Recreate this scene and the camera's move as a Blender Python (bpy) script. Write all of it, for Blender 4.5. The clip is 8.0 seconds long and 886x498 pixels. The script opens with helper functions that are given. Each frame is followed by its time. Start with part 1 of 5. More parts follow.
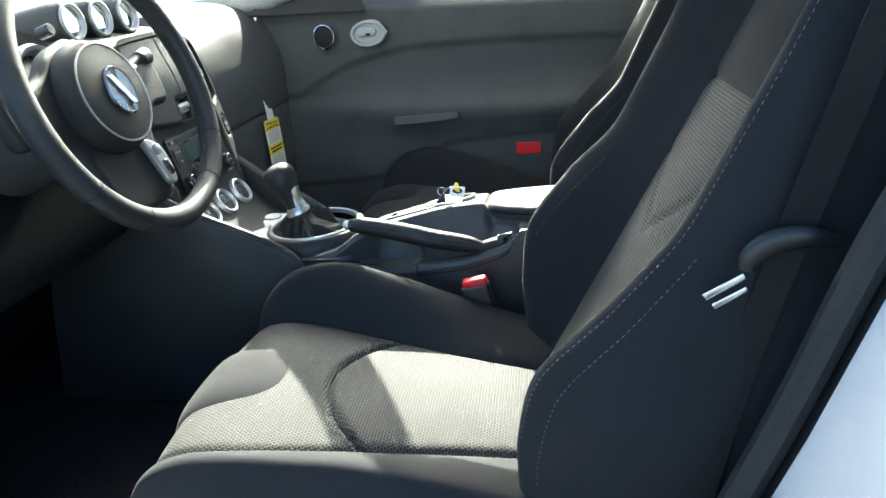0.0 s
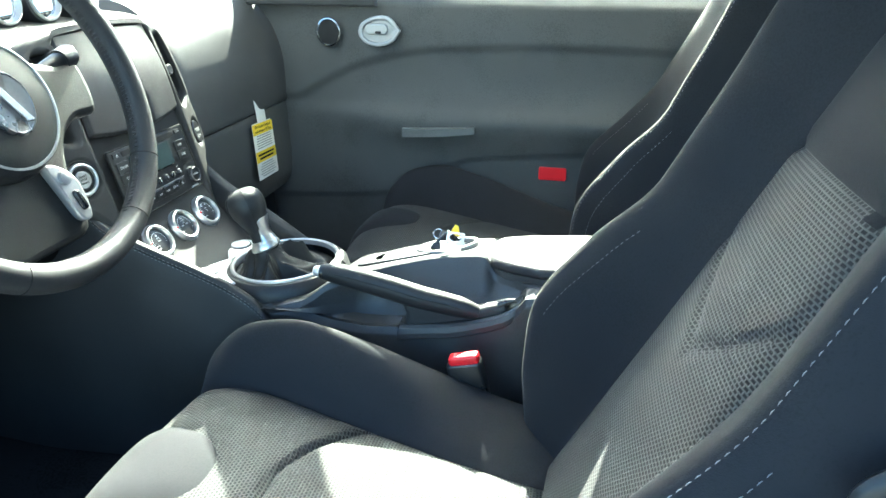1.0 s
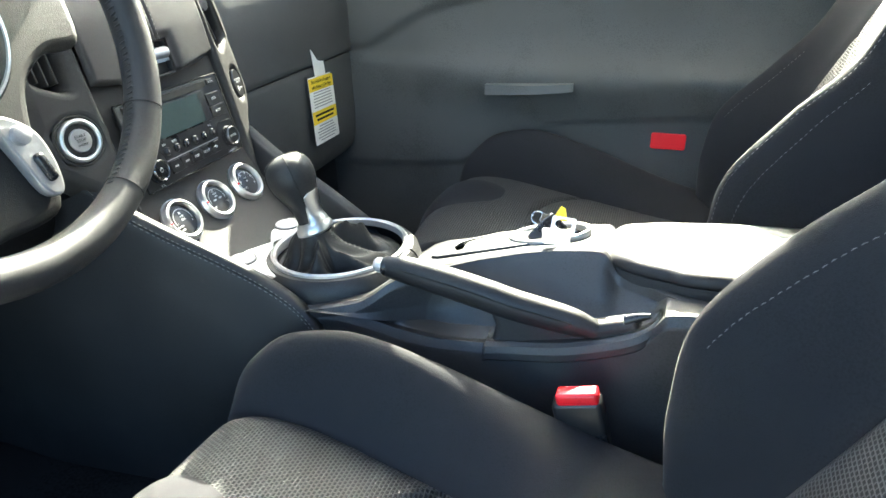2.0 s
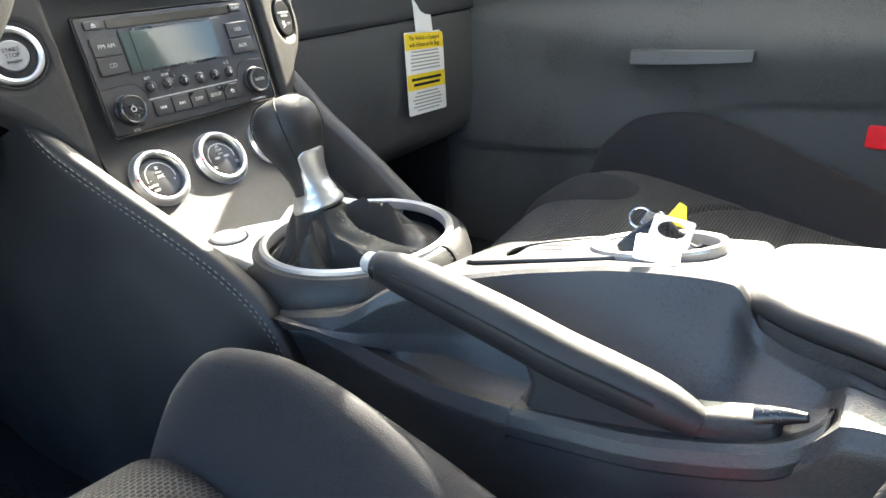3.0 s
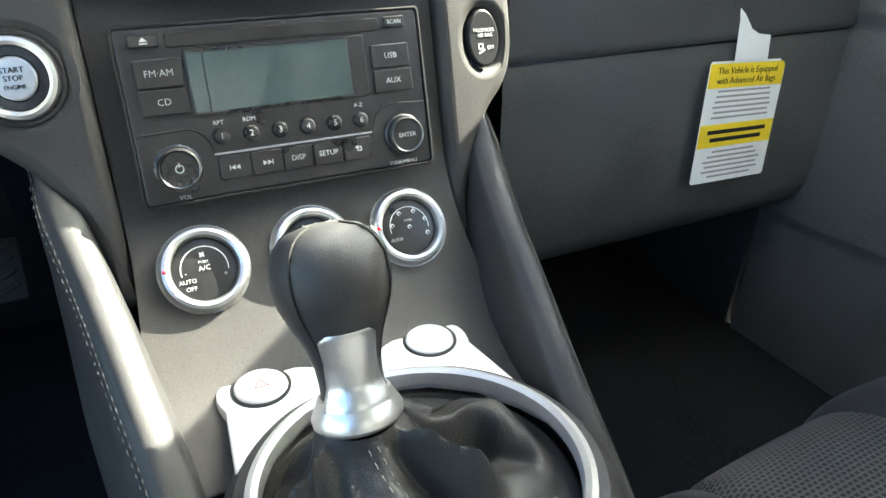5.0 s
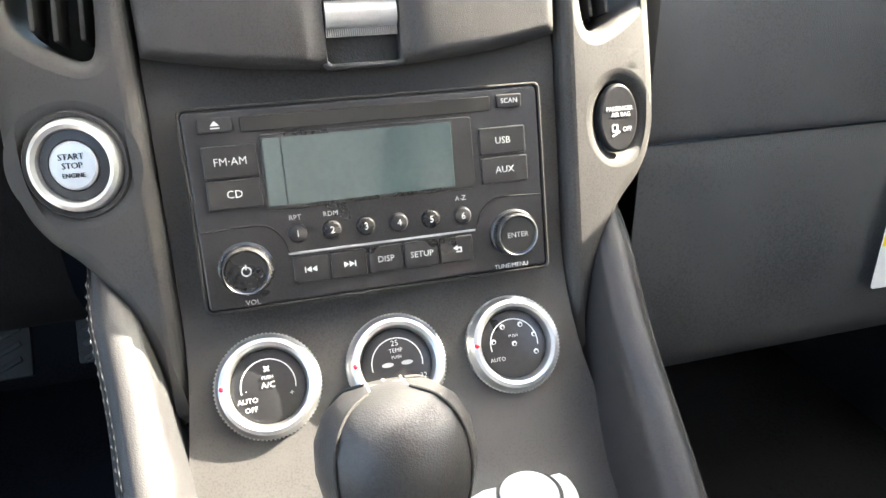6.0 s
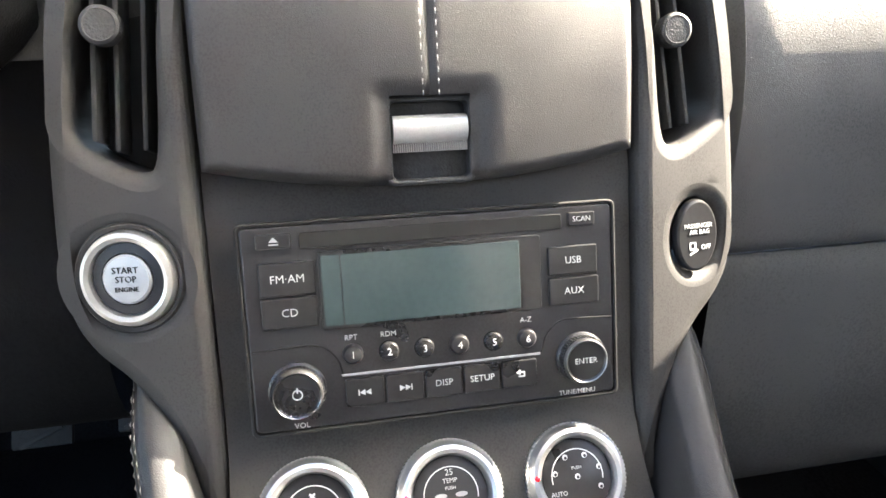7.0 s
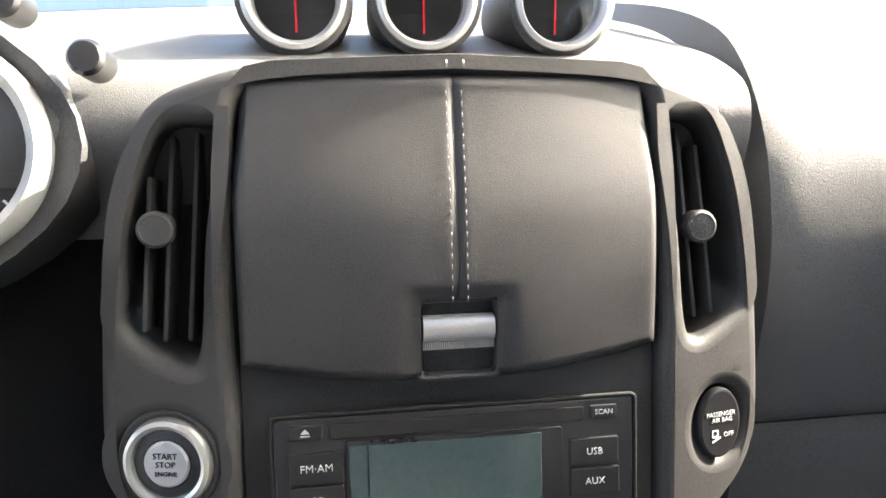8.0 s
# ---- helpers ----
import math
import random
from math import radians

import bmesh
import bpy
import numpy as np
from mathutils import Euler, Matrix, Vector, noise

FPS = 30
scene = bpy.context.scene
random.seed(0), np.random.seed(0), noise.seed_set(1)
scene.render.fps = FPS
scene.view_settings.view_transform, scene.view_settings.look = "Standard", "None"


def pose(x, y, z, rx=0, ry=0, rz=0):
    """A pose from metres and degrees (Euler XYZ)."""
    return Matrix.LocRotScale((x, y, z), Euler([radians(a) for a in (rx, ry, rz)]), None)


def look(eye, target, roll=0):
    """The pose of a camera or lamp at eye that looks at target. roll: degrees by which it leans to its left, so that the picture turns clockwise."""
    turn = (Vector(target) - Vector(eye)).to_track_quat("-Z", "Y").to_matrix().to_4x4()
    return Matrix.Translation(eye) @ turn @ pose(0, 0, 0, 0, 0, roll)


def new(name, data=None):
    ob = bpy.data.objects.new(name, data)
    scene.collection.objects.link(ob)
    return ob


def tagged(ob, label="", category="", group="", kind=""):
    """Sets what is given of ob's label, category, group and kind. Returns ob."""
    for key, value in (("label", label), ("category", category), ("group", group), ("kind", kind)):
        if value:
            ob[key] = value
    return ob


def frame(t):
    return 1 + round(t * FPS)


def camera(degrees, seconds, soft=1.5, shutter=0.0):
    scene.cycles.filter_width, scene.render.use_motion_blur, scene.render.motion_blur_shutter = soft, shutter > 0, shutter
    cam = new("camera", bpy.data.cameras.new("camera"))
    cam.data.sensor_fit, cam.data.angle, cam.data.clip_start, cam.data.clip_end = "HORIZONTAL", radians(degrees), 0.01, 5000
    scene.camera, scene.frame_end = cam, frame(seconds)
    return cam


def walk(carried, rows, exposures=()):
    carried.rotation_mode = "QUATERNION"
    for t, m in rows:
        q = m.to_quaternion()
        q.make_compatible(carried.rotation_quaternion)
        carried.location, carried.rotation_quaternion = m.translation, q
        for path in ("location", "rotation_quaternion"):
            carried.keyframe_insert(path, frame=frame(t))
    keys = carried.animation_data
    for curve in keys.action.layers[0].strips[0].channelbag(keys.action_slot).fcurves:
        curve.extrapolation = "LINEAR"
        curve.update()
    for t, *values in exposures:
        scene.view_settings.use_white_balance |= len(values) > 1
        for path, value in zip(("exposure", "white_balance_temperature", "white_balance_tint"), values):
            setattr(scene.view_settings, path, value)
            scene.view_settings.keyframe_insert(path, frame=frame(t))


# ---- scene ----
cam = camera(66.0, 8.0)
PATH = [
    (0, (0.2007, -1.2760, 0.9857), (-0.0952, 0.5517, 0.2296), -3.27),
    (0.5, (0.2164, -1.1310, 0.9958), (-0.1045, 0.6872, 0.2269), -1.77),
    (1, (0.2137, -1.0100, 1.0009), (-0.1523, 0.7919, 0.2140), 0.33),
    (1.5, (0.1237, -0.8700, 0.9544), (-0.3024, 0.9036, 0.1342), 0.22),
    (1.7, (0.1161, -0.8350, 0.9458), (-0.3081, 0.9145, 0.0745), -0.63),
    (2.8, (0.1407, -0.5110, 0.7920), (-0.8839, 0.9962, -0.0317), -0.15),
    (3, (0.1439, -0.4620, 0.7788), (-0.8751, 1.0403, -0.0607), -1.66),
    (3.5, (0.1181, -0.3530, 0.7493), (-0.9347, 1.1151, -0.1087), -3.32),
    (4, (0.0821, -0.2400, 0.7355), (-1.1851, 1.0142, -0.1705), -3.04),
    (4.5, (0.0396, -0.1580, 0.7772), (-1.4072, 0.8480, -0.1687), -1.25),
    (5, (-0.0230, -0.1100, 0.8021), (-1.5957, 0.6700, -0.1561), 0.66),
    (5.2, (-0.0365, -0.0960, 0.7939), (-1.6760, 0.6039, -0.1129), -0.70),
    (6.3, (-0.1373, -0.0590, 0.8161), (-1.8896, 0.3589, -0.0527), -0.33),
    (6.5, (-0.1440, -0.0590, 0.8216), (-1.9113, 0.3380, -0.0264), -0.08),
    (7, (-0.1598, -0.0660, 0.8416), (-1.9695, 0.3079, 0.0766), -0.09),
    (7.5, (-0.1598, -0.0880, 0.8746), (-1.9650, 0.3269, 0.1203), 2.53),
    (8, (-0.1760, -0.0610, 0.9290), (-2.0410, 0.2250, 0.2640), 0.80),
]
walk(cam, [(t, look(eye, target, roll)) for t, eye, target, roll in PATH],
     [(0.0, 2.9, 5550, -1), (0.5, 3.4, 5300, -8), (1.0, 3.75, 5300, -8), (1.5, 3.7, 5550, -4), (3.0, 3.85, 6050, 7), (3.5, 3.4, 6150, 9), (4.5, 3.0, 5850, 8), (5.0, 3.85, 5800, 1), (6.5, 4.35, 6250, 13), (7.5, 3.8, 6050, 12), (8.0, 3.4, 6050, 12)])

# ---------- world, sun, exposure ----------
SUN_EL, SUN_AZ = radians(34.5), radians(10.0)   # azimuth: degrees forward of the passenger side
SUN_DIR = Vector((-math.sin(SUN_AZ) * math.cos(SUN_EL), math.cos(SUN_AZ) * math.cos(SUN_EL), math.sin(SUN_EL)))
world = bpy.data.worlds.new("sky")
scene.world = world
world.use_nodes = True
wn = world.node_tree.nodes
sky = wn.new("ShaderNodeTexSky")
sky.sky_type = "NISHITA"
sky.sun_disc = False
sky.sun_elevation = SUN_EL
sky.sun_rotation = math.atan2(SUN_DIR.x, SUN_DIR.y)
wn["Background"].inputs["Strength"].default_value = 0.060
world.node_tree.links.new(sky.outputs["Color"], wn["Background"].inputs["Color"])
sun = new("sun", bpy.data.lights.new("sun", "SUN"))
sun.data.energy = 5.0
sun.data.angle = radians(0.5)
sun.data.color = (1.0, 0.87, 0.66)
sun.matrix_basis = look((0, 0, 5), Vector((0, 0, 5)) - SUN_DIR)


# ---------- materials ----------
def material(name, color, rough=0.5, metal=0.0, grain=0.0, scale=600.0, spots=0.25, sheen=0.0, coat=0.0, kind="voronoi", wear=0.12, gloss=0.5):
    """A surface with base colour varied at two scales and fine relief."""
    m = bpy.data.materials.new(name)
    m.use_nodes = True
    nt = m.node_tree
    n, l = nt.nodes, nt.links
    b = n["Principled BSDF"]
    tc = n.new("ShaderNodeTexCoord")
    big = n.new("ShaderNodeTexNoise")
    big.inputs["Scale"].default_value = 9.0
    big.inputs["Detail"].default_value = 5.0
    fine = n.new("ShaderNodeTexNoise")
    fine.inputs["Scale"].default_value = scale * 0.5
    fine.inputs["Detail"].default_value = 2.0
    for t in (big, fine):
        l.new(tc.outputs["Object"], t.inputs["Vector"])
    mix = n.new("ShaderNodeMath")
    mix.operation = "ADD"
    l.new(big.outputs["Fac"], mix.inputs[0])
    l.new(fine.outputs["Fac"], mix.inputs[1])
    ramp = n.new("ShaderNodeValToRGB")
    ramp.color_ramp.elements[0].position, ramp.color_ramp.elements[1].position = 0.7, 1.3
    lo = [c * (1 - spots) for c in color]
    hi = [min(1, c * (1 + spots)) for c in color]
    ramp.color_ramp.elements[0].color, ramp.color_ramp.elements[1].color = (*lo, 1), (*hi, 1)
    l.new(mix.outputs[0], ramp.inputs["Fac"])
    l.new(ramp.outputs["Color"], b.inputs["Base Color"])
    b.inputs["Metallic"].default_value = metal
    rr = n.new("ShaderNodeMapRange")
    rr.inputs["From Min"].default_value, rr.inputs["From Max"].default_value = 0.3, 0.7
    rr.inputs["To Min"].default_value, rr.inputs["To Max"].default_value = max(0, rough - wear), min(1, rough + wear)
    l.new(big.outputs["Fac"], rr.inputs["Value"])
    l.new(rr.outputs["Result"], b.inputs["Roughness"])
    b.inputs["Sheen Weight"].default_value = sheen
    b.inputs["Specular IOR Level"].default_value = gloss
    b.inputs["Sheen Roughness"].default_value = 0.4
    b.inputs["Coat Weight"].default_value = coat
    if grain:
        if kind == "voronoi":
            g = n.new("ShaderNodeTexVoronoi")
            out = g.outputs["Distance"]
        else:
            g = n.new("ShaderNodeTexNoise")
            out = g.outputs["Fac"]
        g.inputs["Scale"].default_value = scale
        l.new(tc.outputs["Object"], g.inputs["Vector"])
        bump = n.new("ShaderNodeBump")
        bump.inputs["Strength"].default_value = grain
        bump.inputs["Distance"].default_value = 0.0008
        l.new(out, bump.inputs["Height"])
        l.new(bump.outputs["Normal"], b.inputs["Normal"])
    return m


def woven(name, dark, light, pitch_u, pitch_v, rough=0.8):
    """Woven seat fabric: staggered pits between lighter threads, laid out in metres by the mesh's own map."""
    m = bpy.data.materials.new(name)
    m.use_nodes = True
    nt = m.node_tree
    n, l = nt.nodes, nt.links
    b = n["Principled BSDF"]
    tc = n.new("ShaderNodeTexCoord")
    br = n.new("ShaderNodeTexBrick")
    br.offset = 0.5
    br.inputs["Scale"].default_value = 1.0
    br.inputs["Brick Width"].default_value = pitch_u
    br.inputs["Row Height"].default_value = pitch_v
    br.inputs["Mortar Size"].default_value = min(pitch_u, pitch_v) * 0.24
    br.inputs["Mortar Smooth"].default_value = 0.6
    br.inputs["Color1"].default_value = (*dark, 1)
    br.inputs["Color2"].default_value = (*[c * 1.35 for c in dark], 1)
    br.inputs["Mortar"].default_value = (*light, 1)
    l.new(tc.outputs["UV"], br.inputs["Vector"])
    big = n.new("ShaderNodeTexNoise")
    big.inputs["Scale"].default_value = 14.0
    big.inputs["Detail"].default_value = 4.0
    l.new(tc.outputs["Object"], big.inputs["Vector"])
    mul = n.new("ShaderNodeMix")
    mul.data_type, mul.blend_type = "RGBA", "MULTIPLY"
    mul.inputs["Factor"].default_value = 0.45
    l.new(br.outputs["Color"], mul.inputs["A"])
    l.new(big.outputs["Fac"], mul.inputs["B"])
    l.new(mul.outputs["Result"], b.inputs["Base Color"])
    b.inputs["Roughness"].default_value = rough
    b.inputs["Sheen Weight"].default_value = 0.04
    bump = n.new("ShaderNodeBump")
    bump.inputs["Strength"].default_value = 1.0
    bump.inputs["Distance"].default_value = 0.0018
    l.new(br.outputs["Fac"], bump.inputs["Height"])
    l.new(bump.outputs["Normal"], b.inputs["Normal"])
    return m


def glassy(name, color=(1, 1, 1), rough=0.0):
    m = bpy.data.materials.new(name)
    m.use_nodes = True
    b = m.node_tree.nodes["Principled BSDF"]
    b.inputs["Base Color"].default_value = (*color, 1)
    b.inputs["Transmission Weight"].default_value = 1.0
    b.inputs["Roughness"].default_value = rough
    b.inputs["IOR"].default_value = 1.45
    return m


SUEDE = material("suede_cloth", (0.021, 0.021, 0.0235), 0.95, grain=0.35, scale=900, kind="noise", sheen=0.06, spots=0.12, gloss=0.15)
MESH = woven("woven_seat_fabric", (0.007, 0.007, 0.008), (0.066, 0.065, 0.064), 0.0054, 0.0043)
MESH_BACK = woven("woven_back_fabric", (0.007, 0.007, 0.008), (0.090, 0.090, 0.089), 0.0054, 0.0043)
PLASTIC = material("grained_black_plastic", (0.028, 0.028, 0.029), 0.55, grain=0.30, scale=900, gloss=0.38)
PLASTIC_SOFT = material("soft_dash_skin", (0.050, 0.050, 0.050), 0.55, grain=0.26, scale=1250)
# black plastic lightened to stand in for glare over passenger door and glovebox
HAZED_TRIM = material("grained_trim_hazed", (0.060, 0.061, 0.060), 0.60, grain=0.30, scale=900, gloss=0.4)
PULL_GREY = material("mid_grey_plastic", (0.095, 0.098, 0.098), 0.5, grain=0.1, scale=1200, kind="noise")
HUB_BLACK = material("matt_hub_plastic", (0.012, 0.012, 0.0125), 0.6, grain=0.25, scale=900, gloss=0.35)
PANEL = material("smooth_satin_black_plastic", (0.034, 0.033, 0.0325), 0.58, grain=0.10, scale=1600, kind="noise", gloss=0.20)
CONSOLE = material("grained_console_plastic", (0.030, 0.030, 0.031), 0.44, grain=0.22, scale=900, gloss=0.5)
GAITER = material("soft_gaiter_leather", (0.0095, 0.0095, 0.0105), 0.58, grain=0.25, scale=900, gloss=0.38)
LEATHER = material("black_leather", (0.017, 0.017, 0.018), 0.50, grain=0.16, scale=1400, gloss=0.34)
LID_SKIN = material("lid_leather", (0.027, 0.026, 0.026), 0.48, grain=0.20, scale=1700, gloss=0.32)
RADIO = material("radio_plastic", (0.016, 0.016, 0.018), 0.38, grain=0.06, scale=1500, kind="noise")
BUTTON = material("button_plastic", (0.014, 0.014, 0.015), 0.34, spots=0.15)
GAP = material("black_gap", (0.004, 0.004, 0.004), 0.8, spots=0.1)
SILVER = material("satin_silver_paint", (0.40, 0.40, 0.40), 0.33, metal=0.6, spots=0.05, grain=0.05, scale=2200, kind="noise", wear=0.05)
CHROME = material("brushed_metal", (0.66, 0.66, 0.66), 0.20, metal=1.0, spots=0.05, wear=0.05)
BRUSHED = material("brushed_steel", (0.60, 0.60, 0.60), 0.34, metal=0.95, spots=0.06, grain=0.04, scale=2400, kind="noise", wear=0.04)
BRIGHT = material("bright_satin_silver", (0.62, 0.62, 0.62), 0.30, metal=0.55, spots=0.04, wear=0.04)
CARPET = material("black_carpet", (0.014, 0.014, 0.015), 0.95, grain=0.8, scale=420, kind="noise", spots=0.4, gloss=0.08)
# near-black that carries the shade below the steering wheel in its colour
SHADED_KNEE = material("shaded_knee_panel", (0.006, 0.006, 0.0065), 0.9, grain=0.3, scale=700, kind="noise", gloss=0.06)
RUBBER = material("black_rubber", (0.018, 0.018, 0.019), 0.7, grain=0.1, scale=500)
RED = material("red_plastic", (0.75, 0.012, 0.022), 0.30, spots=0.08)
RED_INK = material("dull_red_print", (0.22, 0.05, 0.05), 0.5, spots=0.05)
PAINT = material("white_body_paint", (0.74, 0.74, 0.76), 0.22, spots=0.02, coat=0.6, wear=0.04)
WHITE_INK = material("white_print", (0.58, 0.58, 0.58), 0.5, spots=0.02)
GREY_INK = material("grey_print", (0.30, 0.30, 0.31), 0.5, spots=0.05)
PAPER = material("white_card", (0.80, 0.80, 0.79), 0.6, spots=0.03, grain=0.05, scale=300, kind="noise")
YELLOW = material("yellow_print", (0.82, 0.60, 0.02), 0.55, spots=0.03)
WEBBING = material("seatbelt_webbing", (0.012, 0.011, 0.011), 0.8, grain=0.4, scale=700, gloss=0.25)
HEADLINER = material("grey_headliner", (0.30, 0.30, 0.29), 0.95, grain=0.4, scale=600, kind="noise")
THREAD = material("grey_thread", (0.17, 0.17, 0.175), 0.8, spots=0.15)
THREAD_DARK = material("dark_grey_thread", (0.12, 0.118, 0.115), 0.8, spots=0.15)
DARK_CHROME = material("dark_satin_chrome", (0.16, 0.16, 0.165), 0.28, metal=0.9, spots=0.08, wear=0.05)
STEEL_GREY = material("pale_silver_plastic", (0.50, 0.50, 0.51), 0.40, metal=0.35, spots=0.05, grain=0.04, scale=2000, kind="noise")
PEDAL = material("worn_pedal_metal", (0.03, 0.03, 0.03), 0.7, metal=0.1, spots=0.2, gloss=0.2)
LCD = material("radio_display", (0.040, 0.058, 0.060), 0.10, spots=0.05, wear=0.03)
GAUGE_FACE = material("gauge_face", (0.012, 0.012, 0.013), 0.4, spots=0.1)
ASPHALT = material("grey_asphalt", (0.12, 0.118, 0.115), 0.9, grain=0.4, scale=60, spots=0.2)
GLASS = glassy("clear_glass")
SMOKED = glassy("gauge_glass", (0.9, 0.9, 0.9))


# ---------- mesh helpers ----------
WORLD = {}


def thing(name, at, label, category, group="", kind=""):
    ob = new(name)
    ob.empty_display_size = 0.05
    ob.matrix_basis = Matrix.Translation(at)
    WORLD[ob.name] = Matrix.Translation(at)
    return tagged(ob, label, category, group, kind)


def finish(me, mat, smooth=32):
    me.materials.clear()
    me.materials.append(mat)
    if smooth:
        me.shade_smooth()
        me.set_sharp_from_angle(angle=radians(smooth))
    return me


def part(name, bm, mat, parent=None, label="", smooth=32):
    """Links a bmesh (in world coordinates) as one mesh object, under a thing or a part."""
    me = bpy.data.meshes.new(name)
    if isinstance(bm, bpy.types.Mesh):
        me = bm
        me.name = name
    else:
        bmesh.ops.recalc_face_normals(bm, faces=bm.faces)
        bm.to_mesh(me)
        bm.free()
    ob = new(name, finish(me, mat, smooth))
    if parent is not None:
        ob.parent = parent
        ob.matrix_parent_inverse = WORLD.get(parent.name, Matrix.Identity(4)).inverted()
    return tagged(ob, label)


def structure(name, bm, mat, label, category, smooth=32):
    return tagged(part(name, bm, mat, None, "", smooth), label, category, "", "structure")


def frame_of(origin, up, normal):
    ez = Vector(normal).normalized()
    ey = Vector(up)
    ey = (ey - ez * ey.dot(ez)).normalized()
    ex = ey.cross(ez)
    m = Matrix((ex, ey, ez)).transposed().to_4x4()
    m.translation = origin
    return m


def rbox(size, m=Matrix.Identity(4), bevel=0.002, segs=2, centre=(0, 0, 0), taper=None):
    """A box with rounded edges; taper scales the +z end."""
    bm = bmesh.new()
    bmesh.ops.create_cube(bm, size=1)
    for v in bm.verts:
        if taper and v.co.z > 0:
            v.co.x *= taper[0]
            v.co.y *= taper[1]
        v.co = Vector((v.co.x * size[0] + centre[0], v.co.y * size[1] + centre[1], v.co.z * size[2] + centre[2]))
    if bevel:
        bmesh.ops.bevel(bm, geom=bm.edges[:], offset=bevel, segments=segs, profile=0.5, affect="EDGES")
    bm.transform(m)
    return bm


def revolve(profile, m=Matrix.Identity(4), segs=32, squash=(1, 1)):
    """A body of revolution about local z; profile: (radius, z) pairs."""
    bm = bmesh.new()
    rings = []
    for r, z in profile:
        if r < 1e-6:
            rings.append([bm.verts.new((0, 0, z))])
        else:
            rings.append([bm.verts.new((r * math.cos(2 * math.pi * i / segs) * squash[0], r * math.sin(2 * math.pi * i / segs) * squash[1], z)) for i in range(segs)])
    for a, b in zip(rings, rings[1:]):
        for i in range(segs):
            j = (i + 1) % segs
            if len(a) == 1 and len(b) > 1:
                bm.faces.new((a[0], b[i], b[j]))
            elif len(b) == 1 and len(a) > 1:
                bm.faces.new((a[i], b[0], a[j]))
            elif len(a) > 1:
                bm.faces.new((a[i], b[i], b[j], a[j]))
    bm.transform(m)
    return bm


def loft(rings, closed=True, cap=True):
    """A skin over rings of equally many points."""
    bm = bmesh.new()
    vs = [[bm.verts.new(p) for p in r] for r in rings]
    n = len(vs[0])
    for a, b in zip(vs, vs[1:]):
        for i in range(n if closed else n - 1):
            j = (i + 1) % n
            bm.faces.new((a[i], a[j], b[j], b[i]))
    if cap and closed:
        bm.faces.new(vs[0])
        bm.faces.new(vs[-1])
    return bm


def smooth_path(pts, n):
    """n points along a Catmull-Rom curve through pts (tuples of any length)."""
    p = [np.array(q, float) for q in pts]
    p = [2 * p[0] - p[1]] + p + [2 * p[-1] - p[-2]]
    out = []
    k = len(p) - 3
    for i in range(n):
        s = i / (n - 1) * k
        j = min(int(s), k - 1)
        t = s - j
        a, b, c, d = p[j:j + 4]
        out.append(0.5 * (2 * b + (c - a) * t + (2 * a - 5 * b + 4 * c - d) * t * t + (3 * b - a - 3 * c + d) * t ** 3))
    return out


def tube(pts, radius, segs=12, n=0, flat=1.0, up=(0, 0, 1), closed=False):
    """A round or flattened bar along points; radius may be a list."""
    if n:
        if isinstance(radius, (list, tuple)):
            radius = [float(r[0]) for r in smooth_path([(r,) for r in radius], n)]
        pts = smooth_path(pts, n)
    pts = [Vector(p) for p in pts]
    rings = []
    count = len(pts)
    for i, p in enumerate(pts):
        a = pts[(i - 1) % count] if closed or i else pts[0]
        b = pts[(i + 1) % count] if closed or i < count - 1 else pts[-1]
        d = (b - a).normalized()
        side = d.cross(Vector(up))
        side = side.normalized() if side.length > 1e-5 else Vector((1, 0, 0))
        top = side.cross(d)
        r = radius[i] if isinstance(radius, (list, tuple)) else radius
        rings.append([p + side * (r * math.cos(2 * math.pi * k / segs)) + top * (r * flat * math.sin(2 * math.pi * k / segs)) for k in range(segs)])
    if closed:
        rings.append(rings[0])
        bm = loft(rings, True, False)
        bmesh.ops.remove_doubles(bm, verts=bm.verts, dist=1e-6)
        return bm
    return loft(rings)


def rounded(w, h, r, cx=0.0, cy=0.0, k=5):
    """Corner-rounded rectangle outline."""
    pts = []
    for sx, sy, a0 in ((1, 1, 0), (-1, 1, 90), (-1, -1, 180), (1, -1, 270)):
        for i in range(k + 1):
            a = radians(a0 + 90 * i / k)
            pts.append((cx + sx * (w / 2 - r) + r * math.cos(a), cy + sy * (h / 2 - r) + r * math.sin(a)))
    return pts


def ellipse(a, b, cx=0.0, cy=0.0, k=48):
    return [(cx + a * math.cos(2 * math.pi * i / k), cy + b * math.sin(2 * math.pi * i / k)) for i in range(k)]


def plate(loops, depth, m, bevel=0.0008, base=0.0, rounds=1):
    """A flat piece of that depth with holes and softened edges, standing on local z = base. Returns a mesh."""
    c = bpy.data.curves.new("outline", "CURVE")
    c.dimensions, c.fill_mode = "2D", "BOTH"
    bevel = min(bevel, depth * 0.49)
    c.extrude, c.bevel_depth, c.bevel_resolution = depth / 2 - bevel, bevel, rounds
    c.offset = -bevel
    for loop in loops:
        s = c.splines.new("POLY")
        s.points.add(len(loop) - 1)
        for p, q in zip(s.points, loop):
            p.co = (q[0], q[1], 0, 1)
        s.use_cyclic_u = True
    ob = bpy.data.objects.new("outline", c)
    me = bpy.data.meshes.new_from_object(ob)
    bpy.data.objects.remove(ob)
    bpy.data.curves.remove(c)
    me.transform(m @ Matrix.Translation((0, 0, base + depth / 2)))
    return me


